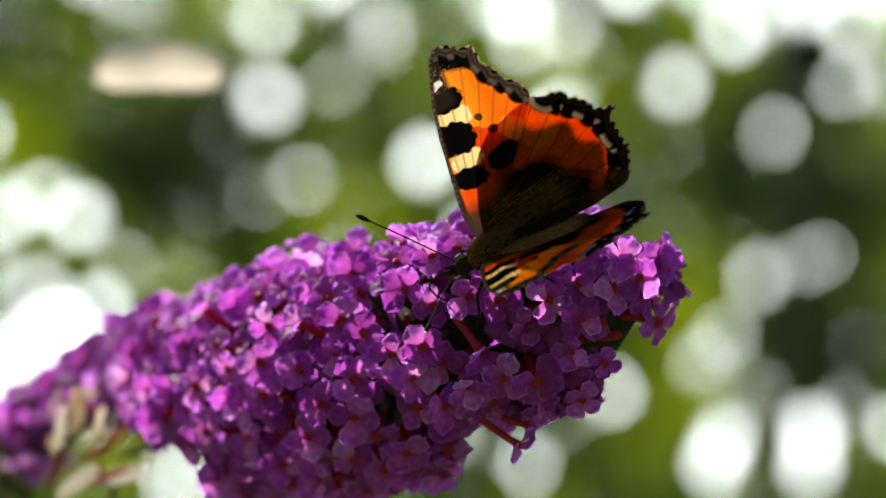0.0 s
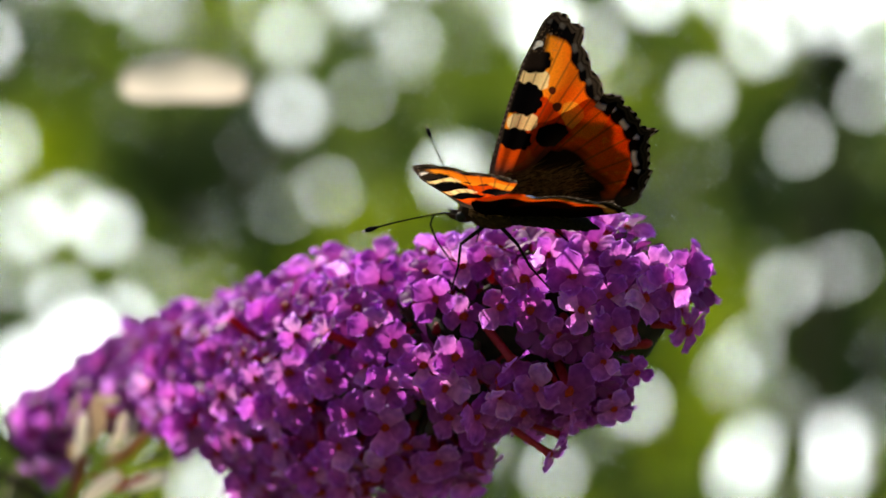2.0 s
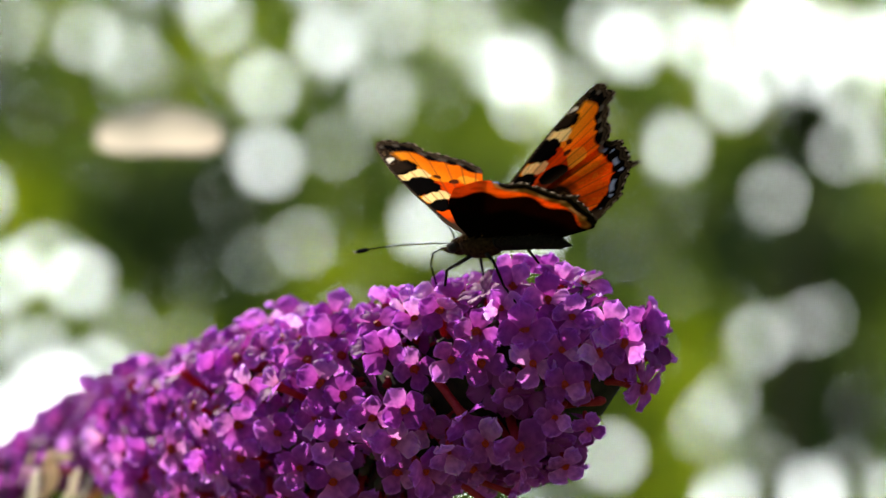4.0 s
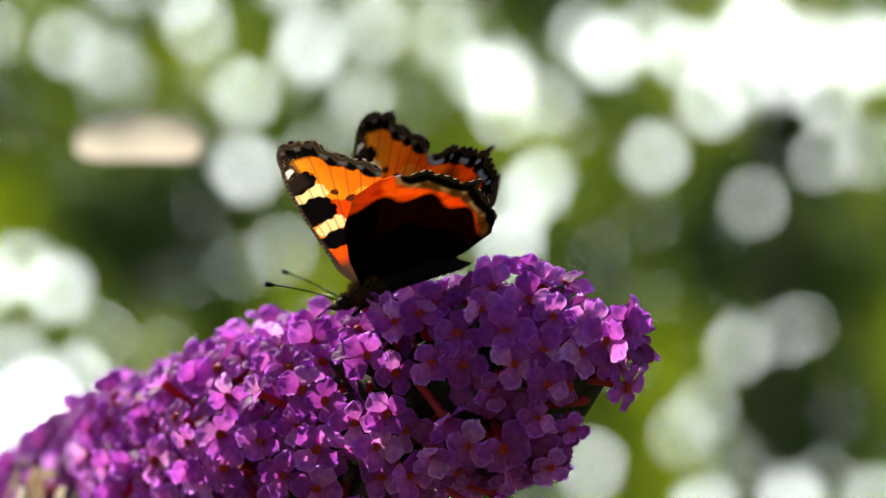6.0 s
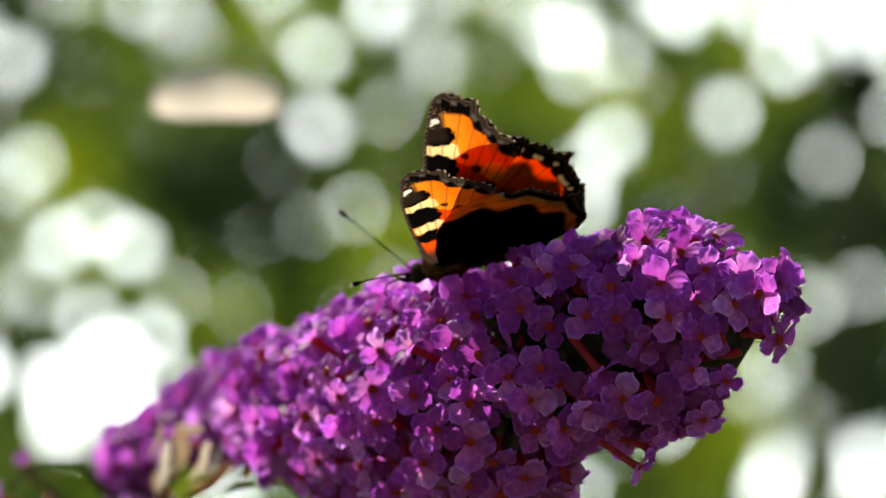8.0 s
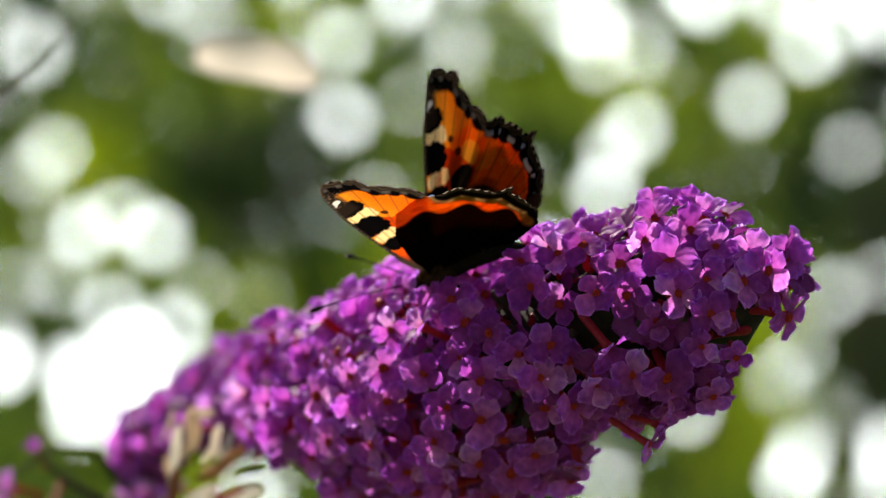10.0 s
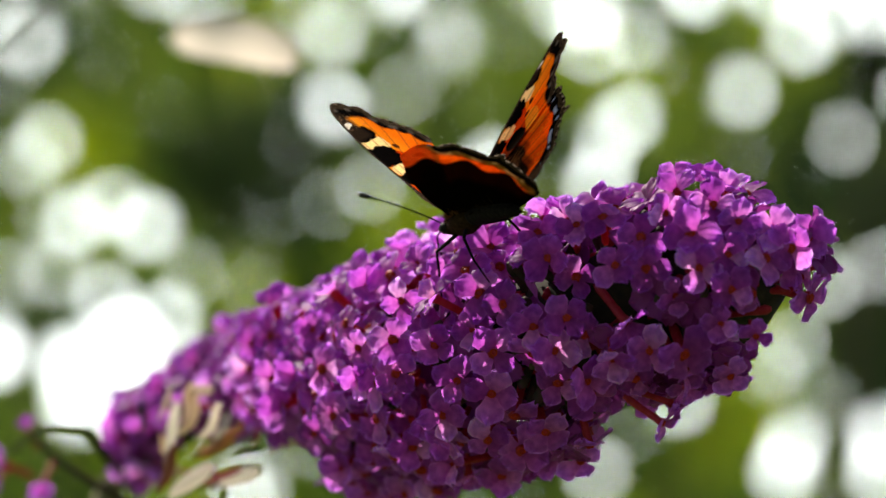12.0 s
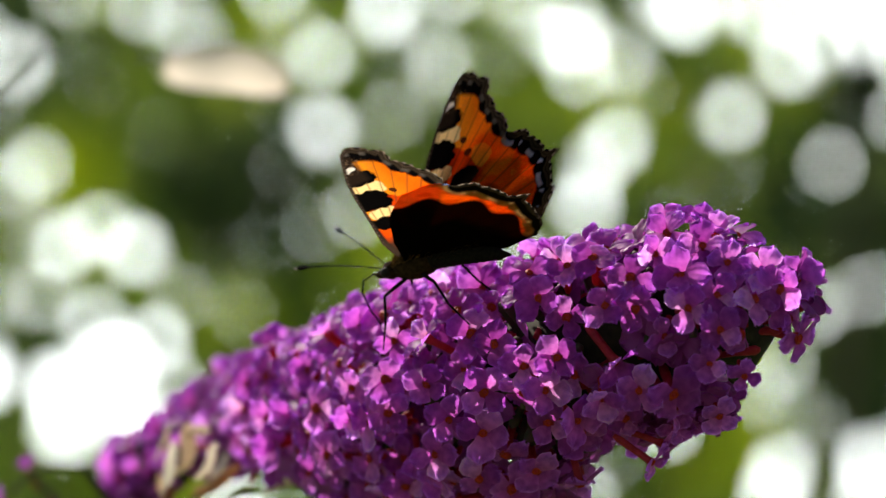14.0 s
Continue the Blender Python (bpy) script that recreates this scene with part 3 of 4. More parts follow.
    for k in range(30):
        if k < len(dried):
            x, y, lean, length, w = dried[k]
            z, w = -80.0 + rng.normal(0, 1.5), 0.75 * w
        else:
            x, y, z = -61.0 + rng.normal(0, 5.5), -14.0 + rng.normal(0, 4.5), -86 + rng.normal(0, 3)
            lean, length, w = rng.uniform(-20, 110), rng.uniform(3, 6), rng.uniform(0.25, 0.5)
        c = Vector((x, y, z))
        e = Vector((math.cos(radians(lean)), math.sin(radians(lean)), rng.normal(0, 0.25))) * length / 2
        bend = Vector(rng.normal(0, 0.35, 3))
        line = [c - e, c - e * 0.5 + bend, c + bend, c + e * 0.5, c + e * 0.9, c + e]
        part("withered_floret", rod("withered_floret", [q * MM for q in line], [0.3 * w * MM, 0.75 * w * MM, w * MM, 0.95 * w * MM, 0.6 * w * MM, 0.1 * w * MM], WITHERED if k < len(dried) or k % 3 == 0 else TUBE if k % 3 == 1 else BUD, 8), root, "dried cream and brown spent floret")
    return root


# ---- the butterfly ----
UNIT = 1.0 / 14.2 * MM
COSTA = [(0, 6), (30, 10), (60, 10), (120, -5), (195, -25), (250, -43), (285, -60), (322, -78), (338, -98)]
FORE_REAR = [(0, -12), (40, -52), (90, -108), (140, -160), (190, -207), (206, -197), (226, -188), (250, -171), (276, -160), (309, -155), (331, -120), (338, -98)]
HIND_LEAD = [(2, 0), (66, -12), (138, -42), (194, -96), (204, -152), (190, -207), (182, -237), (150, -262), (128, -285), (121, -308)]
HIND_REAR = [(-6, -12), (-18, -70), (-24, -130), (-20, -200), (-8, -268), (10, -287), (34, -291), (52, -301), (78, -291), (108, -294), (121, -308)]


def along(line, n):
    p = np.array(line, float)
    d = np.r_[0, np.cumsum(np.hypot(*np.diff(p, axis=0).T))]
    t = np.linspace(0, 1, n) * d[-1]
    return np.column_stack([np.interp(t, d, p[:, 0]), np.interp(t, d, p[:, 1])])


def away(u, v, line):
    """Distance of points from a line of segments, and how far along."""
    best = np.full(u.shape, 1e9)
    where = np.zeros(u.shape)
    gone = 0.0
    for (a, b), (c, d) in zip(line[:-1], line[1:]):
        l2 = (c - a) ** 2 + (d - b) ** 2
        t = np.clip(((u - a) * (c - a) + (v - b) * (d - b)) / l2, 0, 1)
        g = np.hypot(u - a - t * (c - a), v - b - t * (d - b))
        near = g < best
        best = np.where(near, g, best)
        where = np.where(near, gone + t * math.sqrt(l2), where)
        gone += math.sqrt(l2)
    return best, where


def blot(u, v, cu, cv, ru, rv, turn=0.0, power=3.0, rag=0.12):
    c, s = math.cos(radians(turn)), math.sin(radians(turn))
    a, b = (u - cu) * c + (v - cv) * s, -(u - cu) * s + (v - cv) * c
    w = 1 + rag * np.sin(0.31 * u + 1.7) * np.cos(0.27 * v + 0.4)
    g = (np.abs(a) / ru) ** power + (np.abs(b) / rv) ** power
    return np.clip((w - g) * 5.0 + 0.5, 0, 1)


def lay(col, mask, paint):
    return col * (1 - mask[:, None]) + np.array(paint) * mask[:, None]


INK = (0.002, 0.0015, 0.0014)
ORANGE, DEEP, YELLOW, CREAM = (0.66, 0.105, 0.004), (0.50, 0.036, 0.002), (0.70, 0.25, 0.016), (0.80, 0.50, 0.19)


def veins(u, v, col, a0, a1, count, length):
    ang = np.arctan2(-v + 6, u + 14)
    far = np.hypot(u, v)
    for k in range(count):
        a = a0 + (a1 - a0) * k / (count - 1)
        m = np.clip(1.4 - np.abs(ang - a) * far / 1.7, 0, 1) * (far > length) * 0.55
        col = lay(col, m, (0.10, 0.035, 0.01))
    return col


def fore_pattern(u, v):
    col = np.tile(np.array(ORANGE), (len(u), 1))
    col = lay(col, np.clip((u - 95) / 60, 0, 1) * np.clip((v + 135) / 60, 0, 1) * 0.75, (0.80, 0.27, 0.012))
    col = lay(col, blot(u, v, 112, -104, 100, 42, 38, 2.5), DEEP)
    col = lay(col, np.clip((108 - u) / 14, 0, 1) * np.clip((v + 80) / 20, 0, 1) * 0.85, (0.60, 0.045, 0.003))
    col = lay(col, blot(u, v, 152, -148, 26, 20, 30, 2.0), YELLOW)
    col = lay(col, blot(u, v, 216, -62, 20, 36, 0), CREAM)
    col = lay(col, blot(u, v, 142, -50, 16, 30, 0), CREAM)
    col = veins(u, v, col, 0.22, 0.86, 8, 120)
    col = lay(col, blot(u, v, 184, -48, 29, 40, -10, 2.6, 0.25), INK)
    col = lay(col, blot(u, v, 112, -38, 19, 32, -8, 2.6, 0.25), INK)
    col = lay(col, blot(u, v, 250, -64, 21, 37, -5, 2.6, 0.25), INK)
    col = lay(col, blot(u, v, 118, -110, 20, 31, 10, 2.6), INK)
    col = lay(col, blot(u, v, 198, -105, 7, 7, 0, 2, 0.3), (0.06, 0.014, 0.004))
    col = lay(col, blot(u, v, 168, -117, 8, 9, 0, 2, 0.3), (0.05, 0.012, 0.004))
    col = lay(col, np.clip((u - 292 - 0.35 * (v + 90)) / 8, 0, 1), INK)
    brow = np.clip((u - 232) / 10, 0, 1) * np.clip((v + 92 + 0.12 * (u - 250)) / 12, 0, 1)
    col = lay(col, brow, (0.014, 0.008, 0.005))
    col = lay(col, blot(u, v, 279, -68, 6, 17, 14, 2, 0.4), (0.62, 0.52, 0.40))
    speck = np.array([noise.noise(Vector((a / 5, b / 5, 2.0))) for a, b in zip(u, v)])
    col = lay(col, np.clip((u - 262) / 8, 0, 1) * np.clip((v + 120) / 20, 0, 1) * np.clip(speck * 4 - 0.6, 0, 1) * 0.5, (0.20, 0.11, 0.055))
    rim, s = away(u, v, FORE_REAR[4:])
    deep = 27 + 7 * np.abs(np.sin(s * 0.095))
    col = lay(col, np.clip((deep - rim) / 5, 0, 1), INK)
    for g, w, tone in ((13, 3.2, 0.55), (5.5, 2.6, 0.8)):
        wave = g + 3 * np.sin(s * 0.19)
        col = lay(col, np.clip(1.5 - np.abs(rim - wave) / w, 0, 1) * 0.45, (0.11 * tone, 0.07 * tone, 0.04 * tone))
    moon = np.abs(np.sin(s * 0.095 + math.pi / 2))
    col = lay(col, np.clip(1.6 - np.abs(rim - 18) / 4.0, 0, 1) * np.clip(moon * 4 - 2.9, 0, 1) * 0.5, (0.11, 0.085, 0.065))
    col = lay(col, np.clip((3.5 - rim) / 2, 0, 1) * (np.sin(s * 0.42) > 0.1) * 0.8, (0.34, 0.25, 0.17))
    lead, s2 = away(u, v, COSTA)
    col = lay(col, np.clip((9 + 9 * np.clip(1 - s2 / 150, 0, 1) - lead) / 4, 0, 1), (0.022, 0.014, 0.009))
    col = lay(col, np.clip((5.5 - lead) / 3, 0, 1) * np.clip(np.sin(s2 * 0.6) + 0.4 * np.sin(s2 * 0.23), 0, 1) * 0.55, (0.2, 0.14, 0.09))
    root = np.clip((80 - np.hypot(u, v * 0.75)) / 26, 0, 1)
    col = lay(col, root * 0.95, (0.035, 0.02, 0.012))
    inner, _ = away(u, v, FORE_REAR[:5])
    col = lay(col, np.clip((26 - inner) / 20, 0, 1) * np.clip((150 - u) / 70, 0, 1) * 0.9, (0.035, 0.02, 0.012))
    return col


def hind_pattern(u, v):
    col = np.tile(np.array((0.68, 0.068, 0.003)), (len(u), 1))
    col = lay(col, blot(u, v, 150, -172, 40, 40, 0, 2), (0.70, 0.12, 0.005))
    mottle = np.array([noise.noise(Vector((a / 9, b / 22, 4.0))) + 0.7 * noise.noise(Vector((a / 4, b / 7, 9.0))) for a, b in zip(u, v)])
    col = lay(col, 0.5 * np.clip(mottle * 2 - 0.4, 0, 1), (0.70, 0.17, 0.01))
    col = lay(col, 0.4 * np.clip(-mottle * 2 - 0.9, 0, 1), (0.30, 0.018, 0.002))
    col = veins(u, v, col, 0.75, 1.5, 7, 130)
    edge = ((np.maximum(u, 0) / 110) ** 3 + (np.abs(v) / 226) ** 3) ** 0.4 + 0.05 * np.sin(0.06 * u + 0.045 * v) + 0.02 * np.sin(0.31 * u - 0.2 * v)
    col = lay(col, np.clip((1.0 - edge) / 0.15, 0, 1), (0.016, 0.007, 0.003))
    line = HIND_LEAD[5:] + HIND_REAR[4:-1][::-1]
    rim, s = away(u, v, line)
    deep = 34 + 8 * np.abs(np.sin(s * 0.088))
    col = lay(col, np.clip((deep - rim) / 5, 0, 1), INK)
    moon = np.abs(np.sin(s * 0.088 + math.pi / 2))
    col = lay(col, np.clip(1.6 - np.abs(rim - 22 - 3 * moon) / 4.5, 0, 1) * np.clip(moon * 4 - 2.7, 0, 1), (0.20, 0.27, 0.42))
    for g, w in ((11, 2.6), (5, 2.2)):
        wave = g + 2.5 * np.sin(s * 0.2)
        col = lay(col, np.clip(1.5 - np.abs(rim - wave) / w, 0, 1) * 0.4, (0.08, 0.055, 0.03))
    col = lay(col, np.clip((3.5 - rim) / 2, 0, 1) * (np.sin(s * 0.42) > 0.1) * 0.8, (0.34, 0.25, 0.17))
    inner, _ = away(u, v, HIND_REAR[:5])
    col = lay(col, np.clip((34 - inner) / 20, 0, 1) * 0.85, (0.05, 0.03, 0.016))
    return col


# the inner margin of one hindwing is slightly tucked under the body
HIND_TUCKED = [(-6, -12), (-16, -70), (-19, -130), (-10, -200), (6, -264), (32, -286), (56, -297), (82, -292), (108, -295), (121, -308)]


def under_pattern(u, v):
    patch = np.array([noise.noise(Vector((a / 14, b / 30, 7.0))) for a, b in zip(u, v)])
    col = np.tile(np.array((0.72, 0.27, 0.05)), (len(u), 1))
    col = lay(col, np.clip(patch * 2.5, 0, 1) * 0.6, (0.40, 0.08, 0.012))
    edge = ((np.maximum(u, 0) / 172) ** 3 + (np.abs(v) / 262) ** 3) ** 0.4 + 0.05 * np.sin(0.07 * u + 0.05 * v)
    col = lay(col, np.clip((1.0 - edge) / 0.05, 0, 1), (0.004, 0.0025, 0.0018))
    rim, s = away(u, v, HIND_LEAD[5:] + HIND_REAR[4:-1][::-1])
    col = lay(col, np.clip((25 - rim) / 6, 0, 1), (0.012, 0.008, 0.005))
    return lay(col, np.clip(1.5 - np.abs(rim - 4) / 3, 0, 1) * 0.4, (0.16, 0.11, 0.07))


def wing_mesh(name, lead, rear, pattern, side, bow):
    """A thin, bowed wing between its leading and rear edge, with scalloped rim and raised veins."""
    n, w = 230, 140
    a, b = along(lead, n), along(rear, n)
    i = np.linspace(0, 1, w)[None, :, None]
    grid = a[:, None, :] * (1 - i) + b[:, None, :] * i
    u, v = grid[..., 0].ravel(), grid[..., 1].ravel()
    col = pattern(u, v)
    rim, s = away(u, v, rear[4:] if name == "forewing" else lead[4:] + rear[4:-1][::-1])
    tooth = np.clip(1 - rim / 12, 0, 1) * (9.0 * np.abs(np.sin(s * 0.062)) ** 0.6 - 5.6 + 1.6 * np.sin(s * 0.41))
    uu, vv = u + tooth * 0.5, v - tooth
    ang = np.arctan2(-v + 6, u + 14)
    far = np.hypot(u, v)
    z = bow * (far / 340.0) ** 2 * 30 + 1.6 * np.sin(ang * 22) * np.clip(far / 150, 0, 1) + 5 * np.sin(far / 130.0) * np.sin(ang * 2.5)
    if name != "forewing":
        z = z - (5 if name == "hindwing" else 7)
    pts = np.column_stack([vv, side * uu, z]) * UNIT
    faces = []
    for r in range(n - 1):
        for c in range(w - 1):
            q = (r * w + c, r * w + c + 1, (r + 1) * w + c + 1, (r + 1) * w + c)
            faces.append(q if side > 0 else q[::-1])
    me = mesh_of(name, pts, faces, WING)
    layer = me.color_attributes.new("pattern", "FLOAT_COLOR", "POINT")
    layer.data.foreach_set("color", np.column_stack([col, np.ones(len(col))]).ravel())
    return me


def hairs(rng, count, place, length, thick):
    pieces = []
    for k in range(count):
        at, way = place(rng)
        tip = at + way * length * rng.uniform(0.6, 1.2)
        a = way.orthogonal().normalized() * thick
        b = way.cross(a).normalized() * thick
        pieces.append(([at + a, at - a * 0.5 + b, at - a * 0.5 - b, tip], [(0, 1, 3), (1, 2, 3), (2, 0, 3), (0, 2, 1)]))
    return join(pieces)


def build_butterfly():
    rng = np.random.default_rng(8)
    root = new("butterfly")
    tagged(root, "orange and black small tortoiseshell butterfly feeding on the purple flowers", "butterfly")
    v, f = spun([(x * MM, r * MM) for x, r in ((2.6, 0.5), (2.3, 1.25), (1.2, 1.75), (-0.6, 1.95), (-2.4, 1.7), (-3.6, 1.2), (-3.9, 0.6))], 20, 1.05)
    part("thorax", mesh_of("thorax", v, f, FUR), root, "furry golden-brown thorax, coloured dark for its shaded side")
    prof = []
    for i in range(30):
        x = -3.2 - 10.8 * i / 29
        r = 1.55 * (1 - ((i / 29) - 0.25) ** 2 * 1.2) * (1 - 0.8 * max(0, i / 29 - 0.86) / 0.14)
        prof.append((x * MM, max(0.15, r + 0.06 * math.sin(i * 2.1)) * MM))
    v, f = spun(prof, 18)
    v = [Vector((p.x, p.y, p.z - 0.006 * ((p.x + 0.0032) / 0.0108) ** 2 * 0.38)) for p in v]
    part("abdomen", mesh_of("abdomen", v, f, BLACK), root, "dark brown segmented abdomen")
    v, f = spun([(x * MM, r * MM) for x, r in ((4.5, 0.3), (4.2, 0.95), (3.5, 1.2), (2.7, 1.05), (2.3, 0.6))], 16)
    head = part("head", mesh_of("head", v, f, FUR), root, "small furry head")
    for s in (1, -1):
        v, f = spun([(0.75 * MM * math.cos(a), 0.75 * MM * math.sin(a)) for a in np.linspace(0.05, 3.09, 10)], 12)
        part("eye", mesh_of("eye", [p + Vector((3.7, s * 0.85, 0.1)) * MM for p in v], f, EYE), head, "dark round eye")
        pts = [Vector((4.0, s * 0.35, -0.5)) * MM, Vector((5.0, s * 0.45, -0.2)) * MM, Vector((6.0, s * 0.5, 0.35)) * MM]
        part("palp", rod("palp", pts, [0.35 * MM, 0.38 * MM, 0.08 * MM], FUR), head)

    def on_thorax(r):
        x, w = r.uniform(-3.6, 2.8), r.uniform(0.5, 2.64)
        rad = 1.9 * math.sqrt(max(0.05, 1 - ((x + 0.5) / 3.6) ** 2))
        n = Vector((0, math.cos(w), math.sin(w)))
        return (Vector((x, 0, 0)) + n * rad) * MM, (n + Vector((-0.9, 0, 0)) + Vector(r.normal(0, 0.25, 3))).normalized()

    part("fur", mesh_of("fur", *hairs(rng, 900, on_thorax, 1.6 * MM, 0.045 * MM), GOLD, False), root, "golden-brown hairs")

    def on_abdomen(r):
        x, w = r.uniform(-11, -3.4), r.uniform(0, 3.14)
        n = Vector((0, math.cos(w), math.sin(w)))
        return (Vector((x, 0, 0)) + n * 1.35) * MM, (n * 0.7 + Vector((-1.0, 0, 0)) + Vector(r.normal(0, 0.2, 3))).normalized()

    part("abdomen_hair", mesh_of("abdomen_hair", *hairs(rng, 500, on_abdomen, 1.6 * MM, 0.04 * MM), FUR, False), root, "fine brown hairs")
    wings = {}
    for key, s in (("near", 1), ("far", -1)):
        wings["hind_" + key] = part("hindwing", wing_mesh("hindwing", HIND_LEAD, HIND_TUCKED if s > 0 else HIND_REAR, hind_pattern, s, 0.25), root, "dark-based orange hindwing with blue-spotted scalloped edge")
        part("underside", wing_mesh("underside", HIND_LEAD, HIND_TUCKED if s > 0 else HIND_REAR, under_pattern, s, 0.25), wings["hind_" + key], "dark brown underside of the hindwing")

        def on_wing(r, side=s):
            f = r.uniform(-150, -15)
            return Vector((f * UNIT, side * r.uniform(0, 55) * UNIT, 0.0002)), Vector((-1.0, side * r.uniform(-0.1, 0.45), r.uniform(0.05, 0.22))).normalized()

        part("wing_hair", mesh_of("wing_hair", *hairs(rng, 420, on_wing, 4.2 * MM, 0.03 * MM), GOLD, False), wings["hind_" + key], "long golden-brown hairs")
        wings["fore_" + key] = part("forewing", wing_mesh("forewing", COSTA, FORE_REAR, fore_pattern, s, 0.2), root, "orange forewing with black and cream blotches")
    antennae = {}
    for key, s in (("near", 1), ("far", -1)):
        pts = [Vector((x, 0, 0.02 * x * (14 - x) * 0.35)) * MM for x in np.linspace(0, 14.2, 26)]
        rad = [(0.085 if i % 2 else 0.1) * MM for i in range(22)] + [0.24 * MM, 0.33 * MM, 0.3 * MM, 0.1 * MM]
        an = part("antenna", rod("antenna", pts, rad, BLACK), root, "thin dark antenna with a clubbed tip")
        part("tip", rod("tip", [pts[-1] - Vector((0.12, 0, 0)) * MM, pts[-1] + Vector((0.28, 0, 0)) * MM], [0.2 * MM, 0.1 * MM], BUFF), an, "pale tip")
        antennae[key] = an
    for s in (1, -1):
        for x, fx, fz in ((0.8, 3.2, -8.6), (-1.2, -3.6, -8.4)):
            pts = [Vector((x, s * 0.9, -1.2)), Vector((x + fx * 0.85, s * 3.4, -2.2)), Vector((x + fx * 1.15, s * 4.0, -5.2)), Vector((x + fx * 1.7, s * 4.4, fz))]
            fine = []
            for a, b in zip(pts[:-1], pts[1:]):
                fine += [a.lerp(b, q) for q in (0, 0.5)]
            fine.append(pts[-1])
            part("leg", rod("leg", [p * MM for p in fine], [0.26 * MM, 0.26 * MM, 0.2 * MM, 0.18 * MM, 0.15 * MM, 0.12 * MM, 0.08 * MM], BLACK), root, "thin black leg")
    pts = [Vector((4.3, 0, -0.5)), Vector((6.2, 0, 0.1)), Vector((8.0, 0, -0.3)), Vector((8.9, 0, -1.8)), Vector((8.8, 0, -4.2)), Vector((8.0, 0, -6.8)), Vector((7.0, 0, -9.2))]
    part("proboscis", rod("proboscis", [p * MM for p in pts], [0.12 * MM] * 6 + [0.07 * MM], BLACK), root, "thin dark feeding tube")
    return root, wings, antennae


build_ground()
build_haze()
shrub = build_shrub(4.3, 5, 17000, "leafy green garden shrub with gaps of bright sky")
build_shrub(5.5, 6, 17000, "tall green shrub behind with leaves tinted sunlit yellow-green")
build_shrub(6.9, 7, 17000, "tall dark green shrub at the back of the garden")
build_bare_limb(shrub)
dry_leaf = build_dry_leaf()
build_cane()
spike = build_spike()
butterfly, wings, antennae = build_butterfly()


def wing_pose(s, up, sweep):
    """A wing's pose on the body: raised by up degrees, swept forward by sweep degrees."""
    q = Matrix.Rotation(radians(up) * s, 4, "X") @ Matrix.Rotation(radians(-sweep) * s, 4, "Z")
    return Matrix.Translation((0, s * 1.0 * MM, 1.0 * MM)) @ q


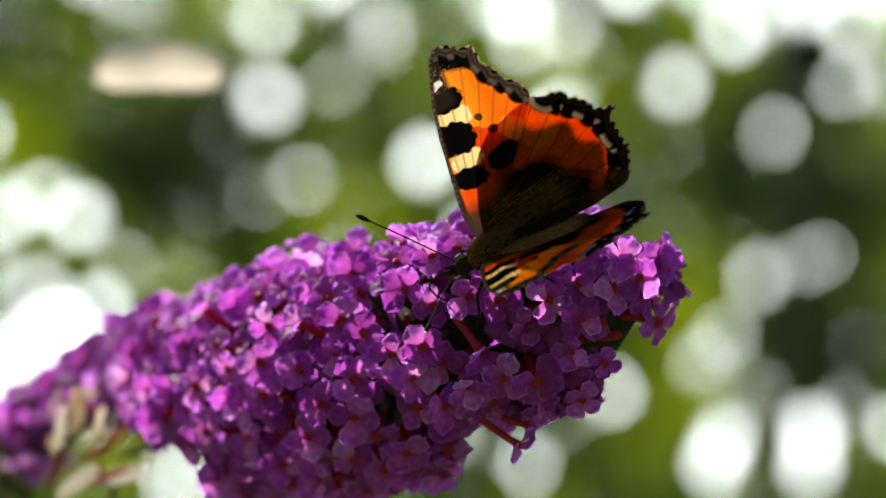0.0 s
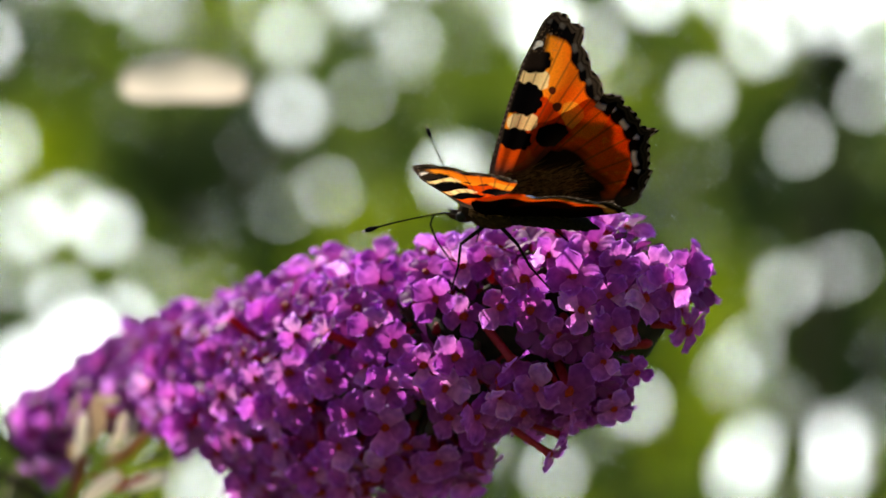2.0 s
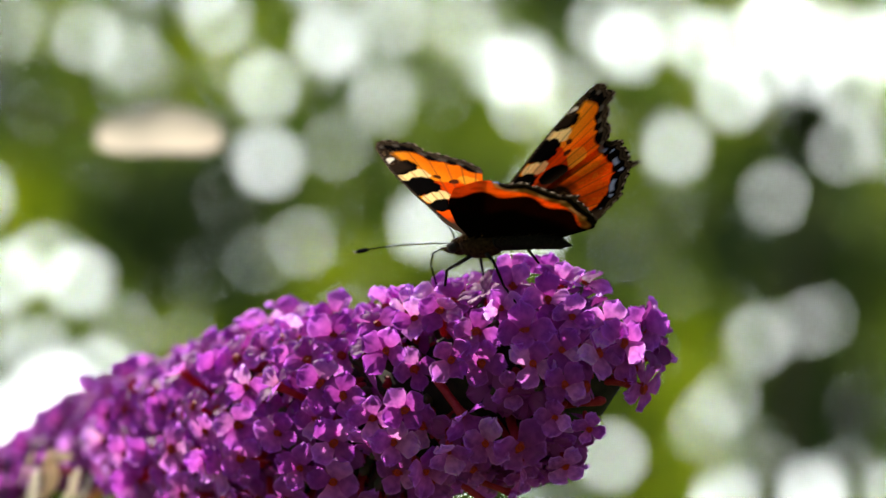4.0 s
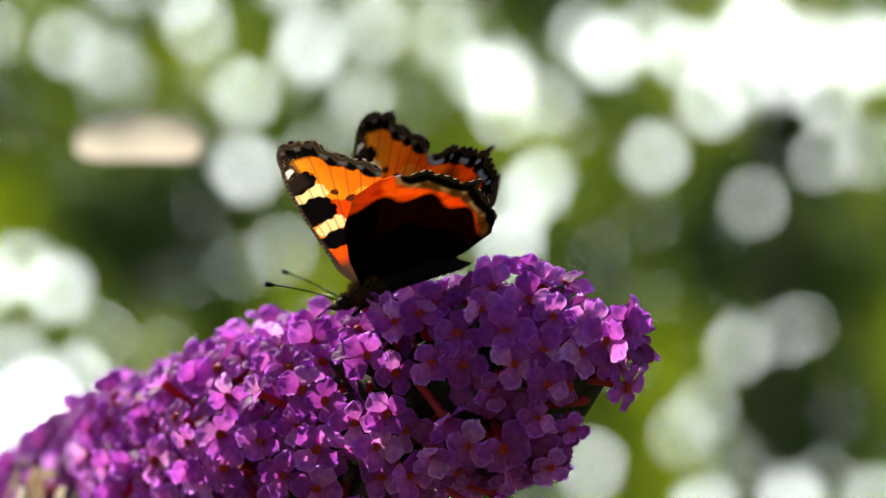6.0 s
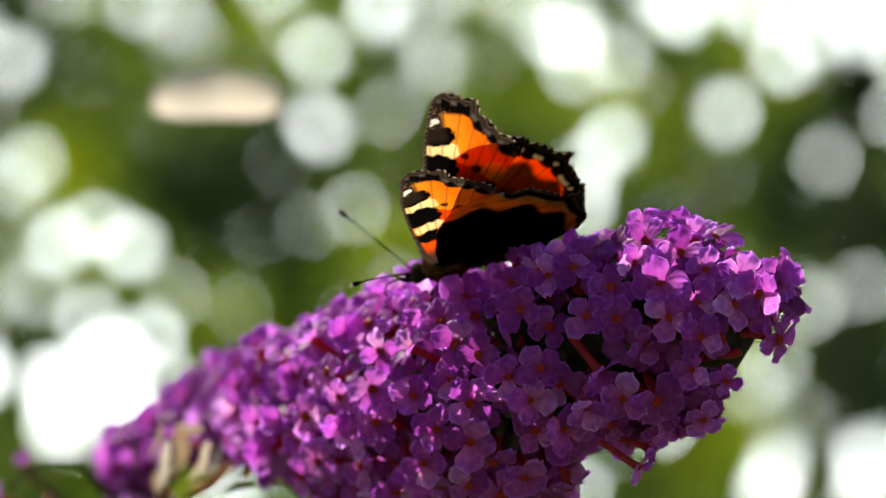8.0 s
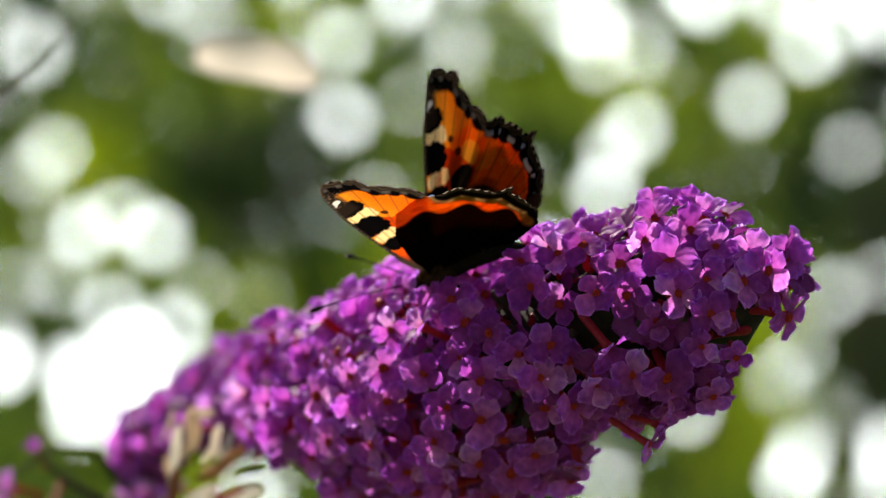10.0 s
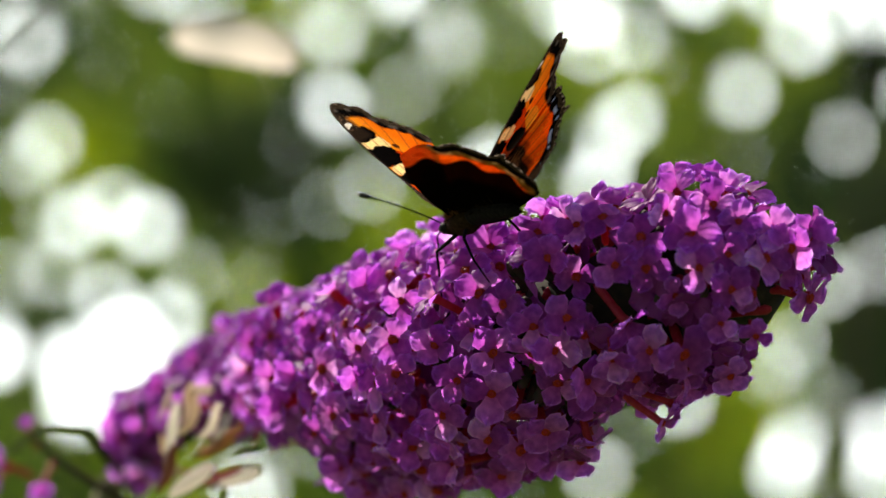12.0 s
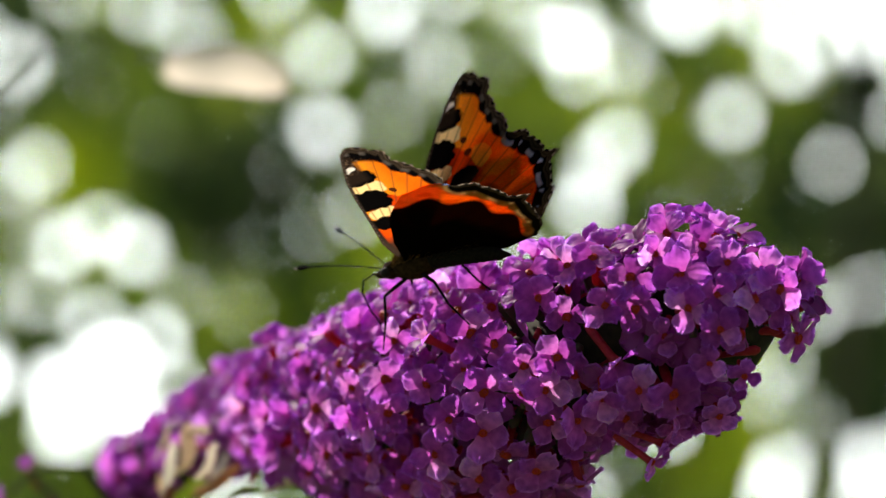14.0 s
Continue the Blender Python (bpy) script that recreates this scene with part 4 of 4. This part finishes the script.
def motions():
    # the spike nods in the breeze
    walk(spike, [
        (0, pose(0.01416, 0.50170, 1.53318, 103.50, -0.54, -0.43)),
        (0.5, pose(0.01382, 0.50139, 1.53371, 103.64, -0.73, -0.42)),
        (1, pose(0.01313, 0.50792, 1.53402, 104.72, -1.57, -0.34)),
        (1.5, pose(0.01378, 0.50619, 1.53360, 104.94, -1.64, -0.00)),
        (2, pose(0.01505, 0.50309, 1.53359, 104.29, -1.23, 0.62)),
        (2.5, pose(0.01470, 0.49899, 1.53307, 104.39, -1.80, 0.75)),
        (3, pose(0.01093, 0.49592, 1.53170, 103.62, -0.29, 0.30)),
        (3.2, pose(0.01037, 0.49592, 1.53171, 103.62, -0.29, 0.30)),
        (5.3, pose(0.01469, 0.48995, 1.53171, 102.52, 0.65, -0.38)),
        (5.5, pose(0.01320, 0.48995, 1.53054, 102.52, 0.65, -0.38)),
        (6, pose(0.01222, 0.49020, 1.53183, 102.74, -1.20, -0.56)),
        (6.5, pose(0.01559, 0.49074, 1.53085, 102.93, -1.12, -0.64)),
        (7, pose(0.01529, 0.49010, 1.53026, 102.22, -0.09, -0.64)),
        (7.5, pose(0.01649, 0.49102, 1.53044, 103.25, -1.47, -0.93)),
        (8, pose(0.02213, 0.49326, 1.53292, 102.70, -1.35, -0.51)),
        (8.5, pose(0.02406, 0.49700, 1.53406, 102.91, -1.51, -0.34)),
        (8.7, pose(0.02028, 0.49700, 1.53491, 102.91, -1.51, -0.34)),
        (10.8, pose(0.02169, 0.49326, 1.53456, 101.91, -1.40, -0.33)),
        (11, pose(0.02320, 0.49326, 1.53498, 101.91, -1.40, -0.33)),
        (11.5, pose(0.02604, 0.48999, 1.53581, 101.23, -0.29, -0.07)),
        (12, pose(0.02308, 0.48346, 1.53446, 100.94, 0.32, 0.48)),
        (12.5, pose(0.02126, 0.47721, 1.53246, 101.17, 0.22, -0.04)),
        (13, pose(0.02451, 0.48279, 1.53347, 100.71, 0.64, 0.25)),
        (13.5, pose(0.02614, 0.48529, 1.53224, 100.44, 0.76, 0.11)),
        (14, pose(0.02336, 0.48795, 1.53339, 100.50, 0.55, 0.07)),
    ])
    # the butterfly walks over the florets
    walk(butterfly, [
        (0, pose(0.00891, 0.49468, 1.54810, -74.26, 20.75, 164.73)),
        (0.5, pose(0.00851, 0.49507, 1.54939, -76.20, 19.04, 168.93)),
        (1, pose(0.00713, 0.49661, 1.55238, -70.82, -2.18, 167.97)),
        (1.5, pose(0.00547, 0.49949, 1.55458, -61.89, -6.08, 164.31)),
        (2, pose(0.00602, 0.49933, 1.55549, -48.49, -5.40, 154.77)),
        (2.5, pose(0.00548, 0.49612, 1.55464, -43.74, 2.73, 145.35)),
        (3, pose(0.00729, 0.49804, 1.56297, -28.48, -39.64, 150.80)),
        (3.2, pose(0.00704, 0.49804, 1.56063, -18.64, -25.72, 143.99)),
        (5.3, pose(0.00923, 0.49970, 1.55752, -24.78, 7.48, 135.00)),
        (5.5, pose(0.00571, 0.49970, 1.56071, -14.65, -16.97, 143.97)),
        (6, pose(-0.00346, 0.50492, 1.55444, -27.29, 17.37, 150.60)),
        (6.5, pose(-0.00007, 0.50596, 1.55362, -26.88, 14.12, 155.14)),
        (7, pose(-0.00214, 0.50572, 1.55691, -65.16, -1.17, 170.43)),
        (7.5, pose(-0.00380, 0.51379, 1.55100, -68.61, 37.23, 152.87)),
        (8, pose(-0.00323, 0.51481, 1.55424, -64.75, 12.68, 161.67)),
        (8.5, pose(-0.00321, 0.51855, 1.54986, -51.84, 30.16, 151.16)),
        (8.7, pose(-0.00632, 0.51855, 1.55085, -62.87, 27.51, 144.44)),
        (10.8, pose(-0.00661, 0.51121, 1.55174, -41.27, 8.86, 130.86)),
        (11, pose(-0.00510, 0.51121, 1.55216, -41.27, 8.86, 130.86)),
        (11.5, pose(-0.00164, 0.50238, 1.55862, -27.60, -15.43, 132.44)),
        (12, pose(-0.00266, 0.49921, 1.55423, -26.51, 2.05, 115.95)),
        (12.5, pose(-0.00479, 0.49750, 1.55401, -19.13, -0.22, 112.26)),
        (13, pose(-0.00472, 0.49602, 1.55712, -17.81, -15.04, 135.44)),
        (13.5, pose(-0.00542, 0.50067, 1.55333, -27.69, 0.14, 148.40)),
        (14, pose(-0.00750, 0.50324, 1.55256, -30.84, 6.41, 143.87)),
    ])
    # the dried leaf is lifted and tipped by the breeze: seconds, across and up (millimetres), tip (degrees)
    sway = [(0, 0, 0, 0), (3, 0, 0, 0), (5.5, 0, 0, 0), (7, 0, 0, 0), (8, 0.8, 0.1, 0), (8.5, 2.8, 0.5, 2), (11, 4.0, 6.3, 14), (12, 1.5, 6.0, 11), (12.5, -1.0, 5.4, 9),
            (13, 0.8, 5.2, 8), (13.5, 1.5, 4.4, 6), (14, 1.7, 5.2, 7)]
    walk(dry_leaf, [(t, pose(DRY_LEAF_AT[0] + x * MM, DRY_LEAF_AT[1], DRY_LEAF_AT[2] + z * MM, 0, tip, 0)) for t, x, z, tip in sway])
    # wings: seconds, far wing's lift, near wing's lift, far sweep, near sweep, the hindwings' extra lift and sweep (degrees)
    beats = [
        (0, 40.1, 45.5, 6.1, 6.5, -2.1, -5.8, 1.3, 2.3),
        (0.5, 37.2, 43.0, 6.4, 4.8, -2.0, -5.6, 2.0, 1.0),
        (1, 40.3, 38.5, 1.4, 6.7, -2.1, -3.4, 0.3, 3.3),
        (1.5, 48.8, 47.2, 2.3, 10.9, -2.6, -4.6, 1.2, 6.0),
        (2, 43.3, 49.5, 0.1, 11.7, -2.3, -4.8, 1.0, 2.6),
        (2.5, 48.4, 48.8, 0.0, 10.0, -3.1, -0.8, 0.4, 0.2),
        (3, 38.2, 34.8, -1.6, 12.4, -1.9, -2.1, -1.5, 9.0),
        (3.2, 21.5, 26, -5.4, 6.9, -1.9, -2.1, -5.3, 3.5),
        (5.3, 58.4, 68.2, 0.9, 3.1, -0.5, -0.6, 2.8, -9.1),
        (5.5, 35.0, 50.8, 0.4, 4.2, -0.5, -0.6, 2.3, -8.0),
        (6, 45.2, 57.5, 10.6, 6.6, -7.4, -0.5, 11.2, -3.9),
        (6.5, 41.3, 55.4, 9.2, 6.1, -7.0, -0.4, 12.6, -5.5),
        (7, 86.2, 88.1, -4.9, 7.4, -1.8, -0.5, 1.0, -0.6),
        (7.5, 66.0, 61.7, 0.5, 7.7, -0.6, -0.3, 3.6, -0.8),
        (8, 72.8, 77.6, -5.7, 5.0, -2.0, -0.5, 0.2, -1.3),
        (8.5, 35.2, 46.3, 5.0, 9.8, -3.5, -0.3, 4.7, 3.3),
        (8.7, 42.9, 61.6, 2.9, 4.9, -3.5, -0.3, 2.6, -1.6),
        (11, 44.9, 54.8, 0.2, -2.0, -0.5, -0.5, 1.8, -6.1),
        (11.5, 32.2, 39.6, -2.1, -5.2, -0.4, -2.4, 2.0, -3.6),
        (12, 39.4, 49.9, -3.7, -5.9, -0.1, -2.7, 0.9, -10.2),
        (12.5, 52.9, 58.3, 0.7, -8.3, -0.1, -2.3, 4.1, -12.3),
        (13, 35.0, 48.6, 0.7, -8.4, -0.4, -0.6, 2.8, -10.7),
        (13.5, 42.2, 49.7, 1.6, -2.5, -0.5, -1.0, 2.6, -8.4),
        (14, 43.6, 49.7, 2.6, -2.9, -0.9, -0.4, 1.1, -8.1),
    ]
    walk(wings["fore_far"], [(b[0], wing_pose(-1, b[1], b[3])) for b in beats])
    walk(wings["fore_near"], [(b[0], wing_pose(1, b[2], b[4])) for b in beats])
    walk(wings["hind_far"], [(b[0], wing_pose(-1, b[1] + b[5], b[7])) for b in beats])
    walk(wings["hind_near"], [(b[0], wing_pose(1, b[2] + b[6], b[8])) for b in beats])
    # antennae: seconds, far one's rise and spread, near one's rise and spread (degrees)
    feelers = [
        (0, 14, 46, 32, 67),
        (0.5, 32, 58, 44, 64),
        (1, 8, 52, 29, 52),
        (1.5, 17, 52, 35, 58),
        (2, 17, 55, 23, 58),
        (2.5, 14, 52, -1, 4),
        (3, 23, 52, -4, 16),
        (5.5, 23, 25, 23, -5),
        (6, 23, 43, 29, 79),
        (6.5, 23, 37, 23, 76),
        (7, -16, 49, 65, 40),
        (7.5, 23, 25, 62, -5),
        (8, 11, 52, 50, 64),
        (8.5, 23, 25, 23, 25),
        (11, 23, 25, 23, 25),
        (11.5, 29, 61, 20, 10),
        (12, 23, 25, 35, 16),
        (12.5, 23, 25, 26, 19),
        (13, 23, 25, 20, 4),
        (13.5, 11, 46, 5, -14),
        (14, 20, 37, 11, -8),
    ]
    walk(antennae["far"], [(a[0], pose(4.2 * MM, -0.5 * MM, 0.6 * MM, 0, -a[1], -a[2])) for a in feelers])
    walk(antennae["near"], [(a[0], pose(4.2 * MM, 0.5 * MM, 0.6 * MM, 0, -a[3], a[4])) for a in feelers])


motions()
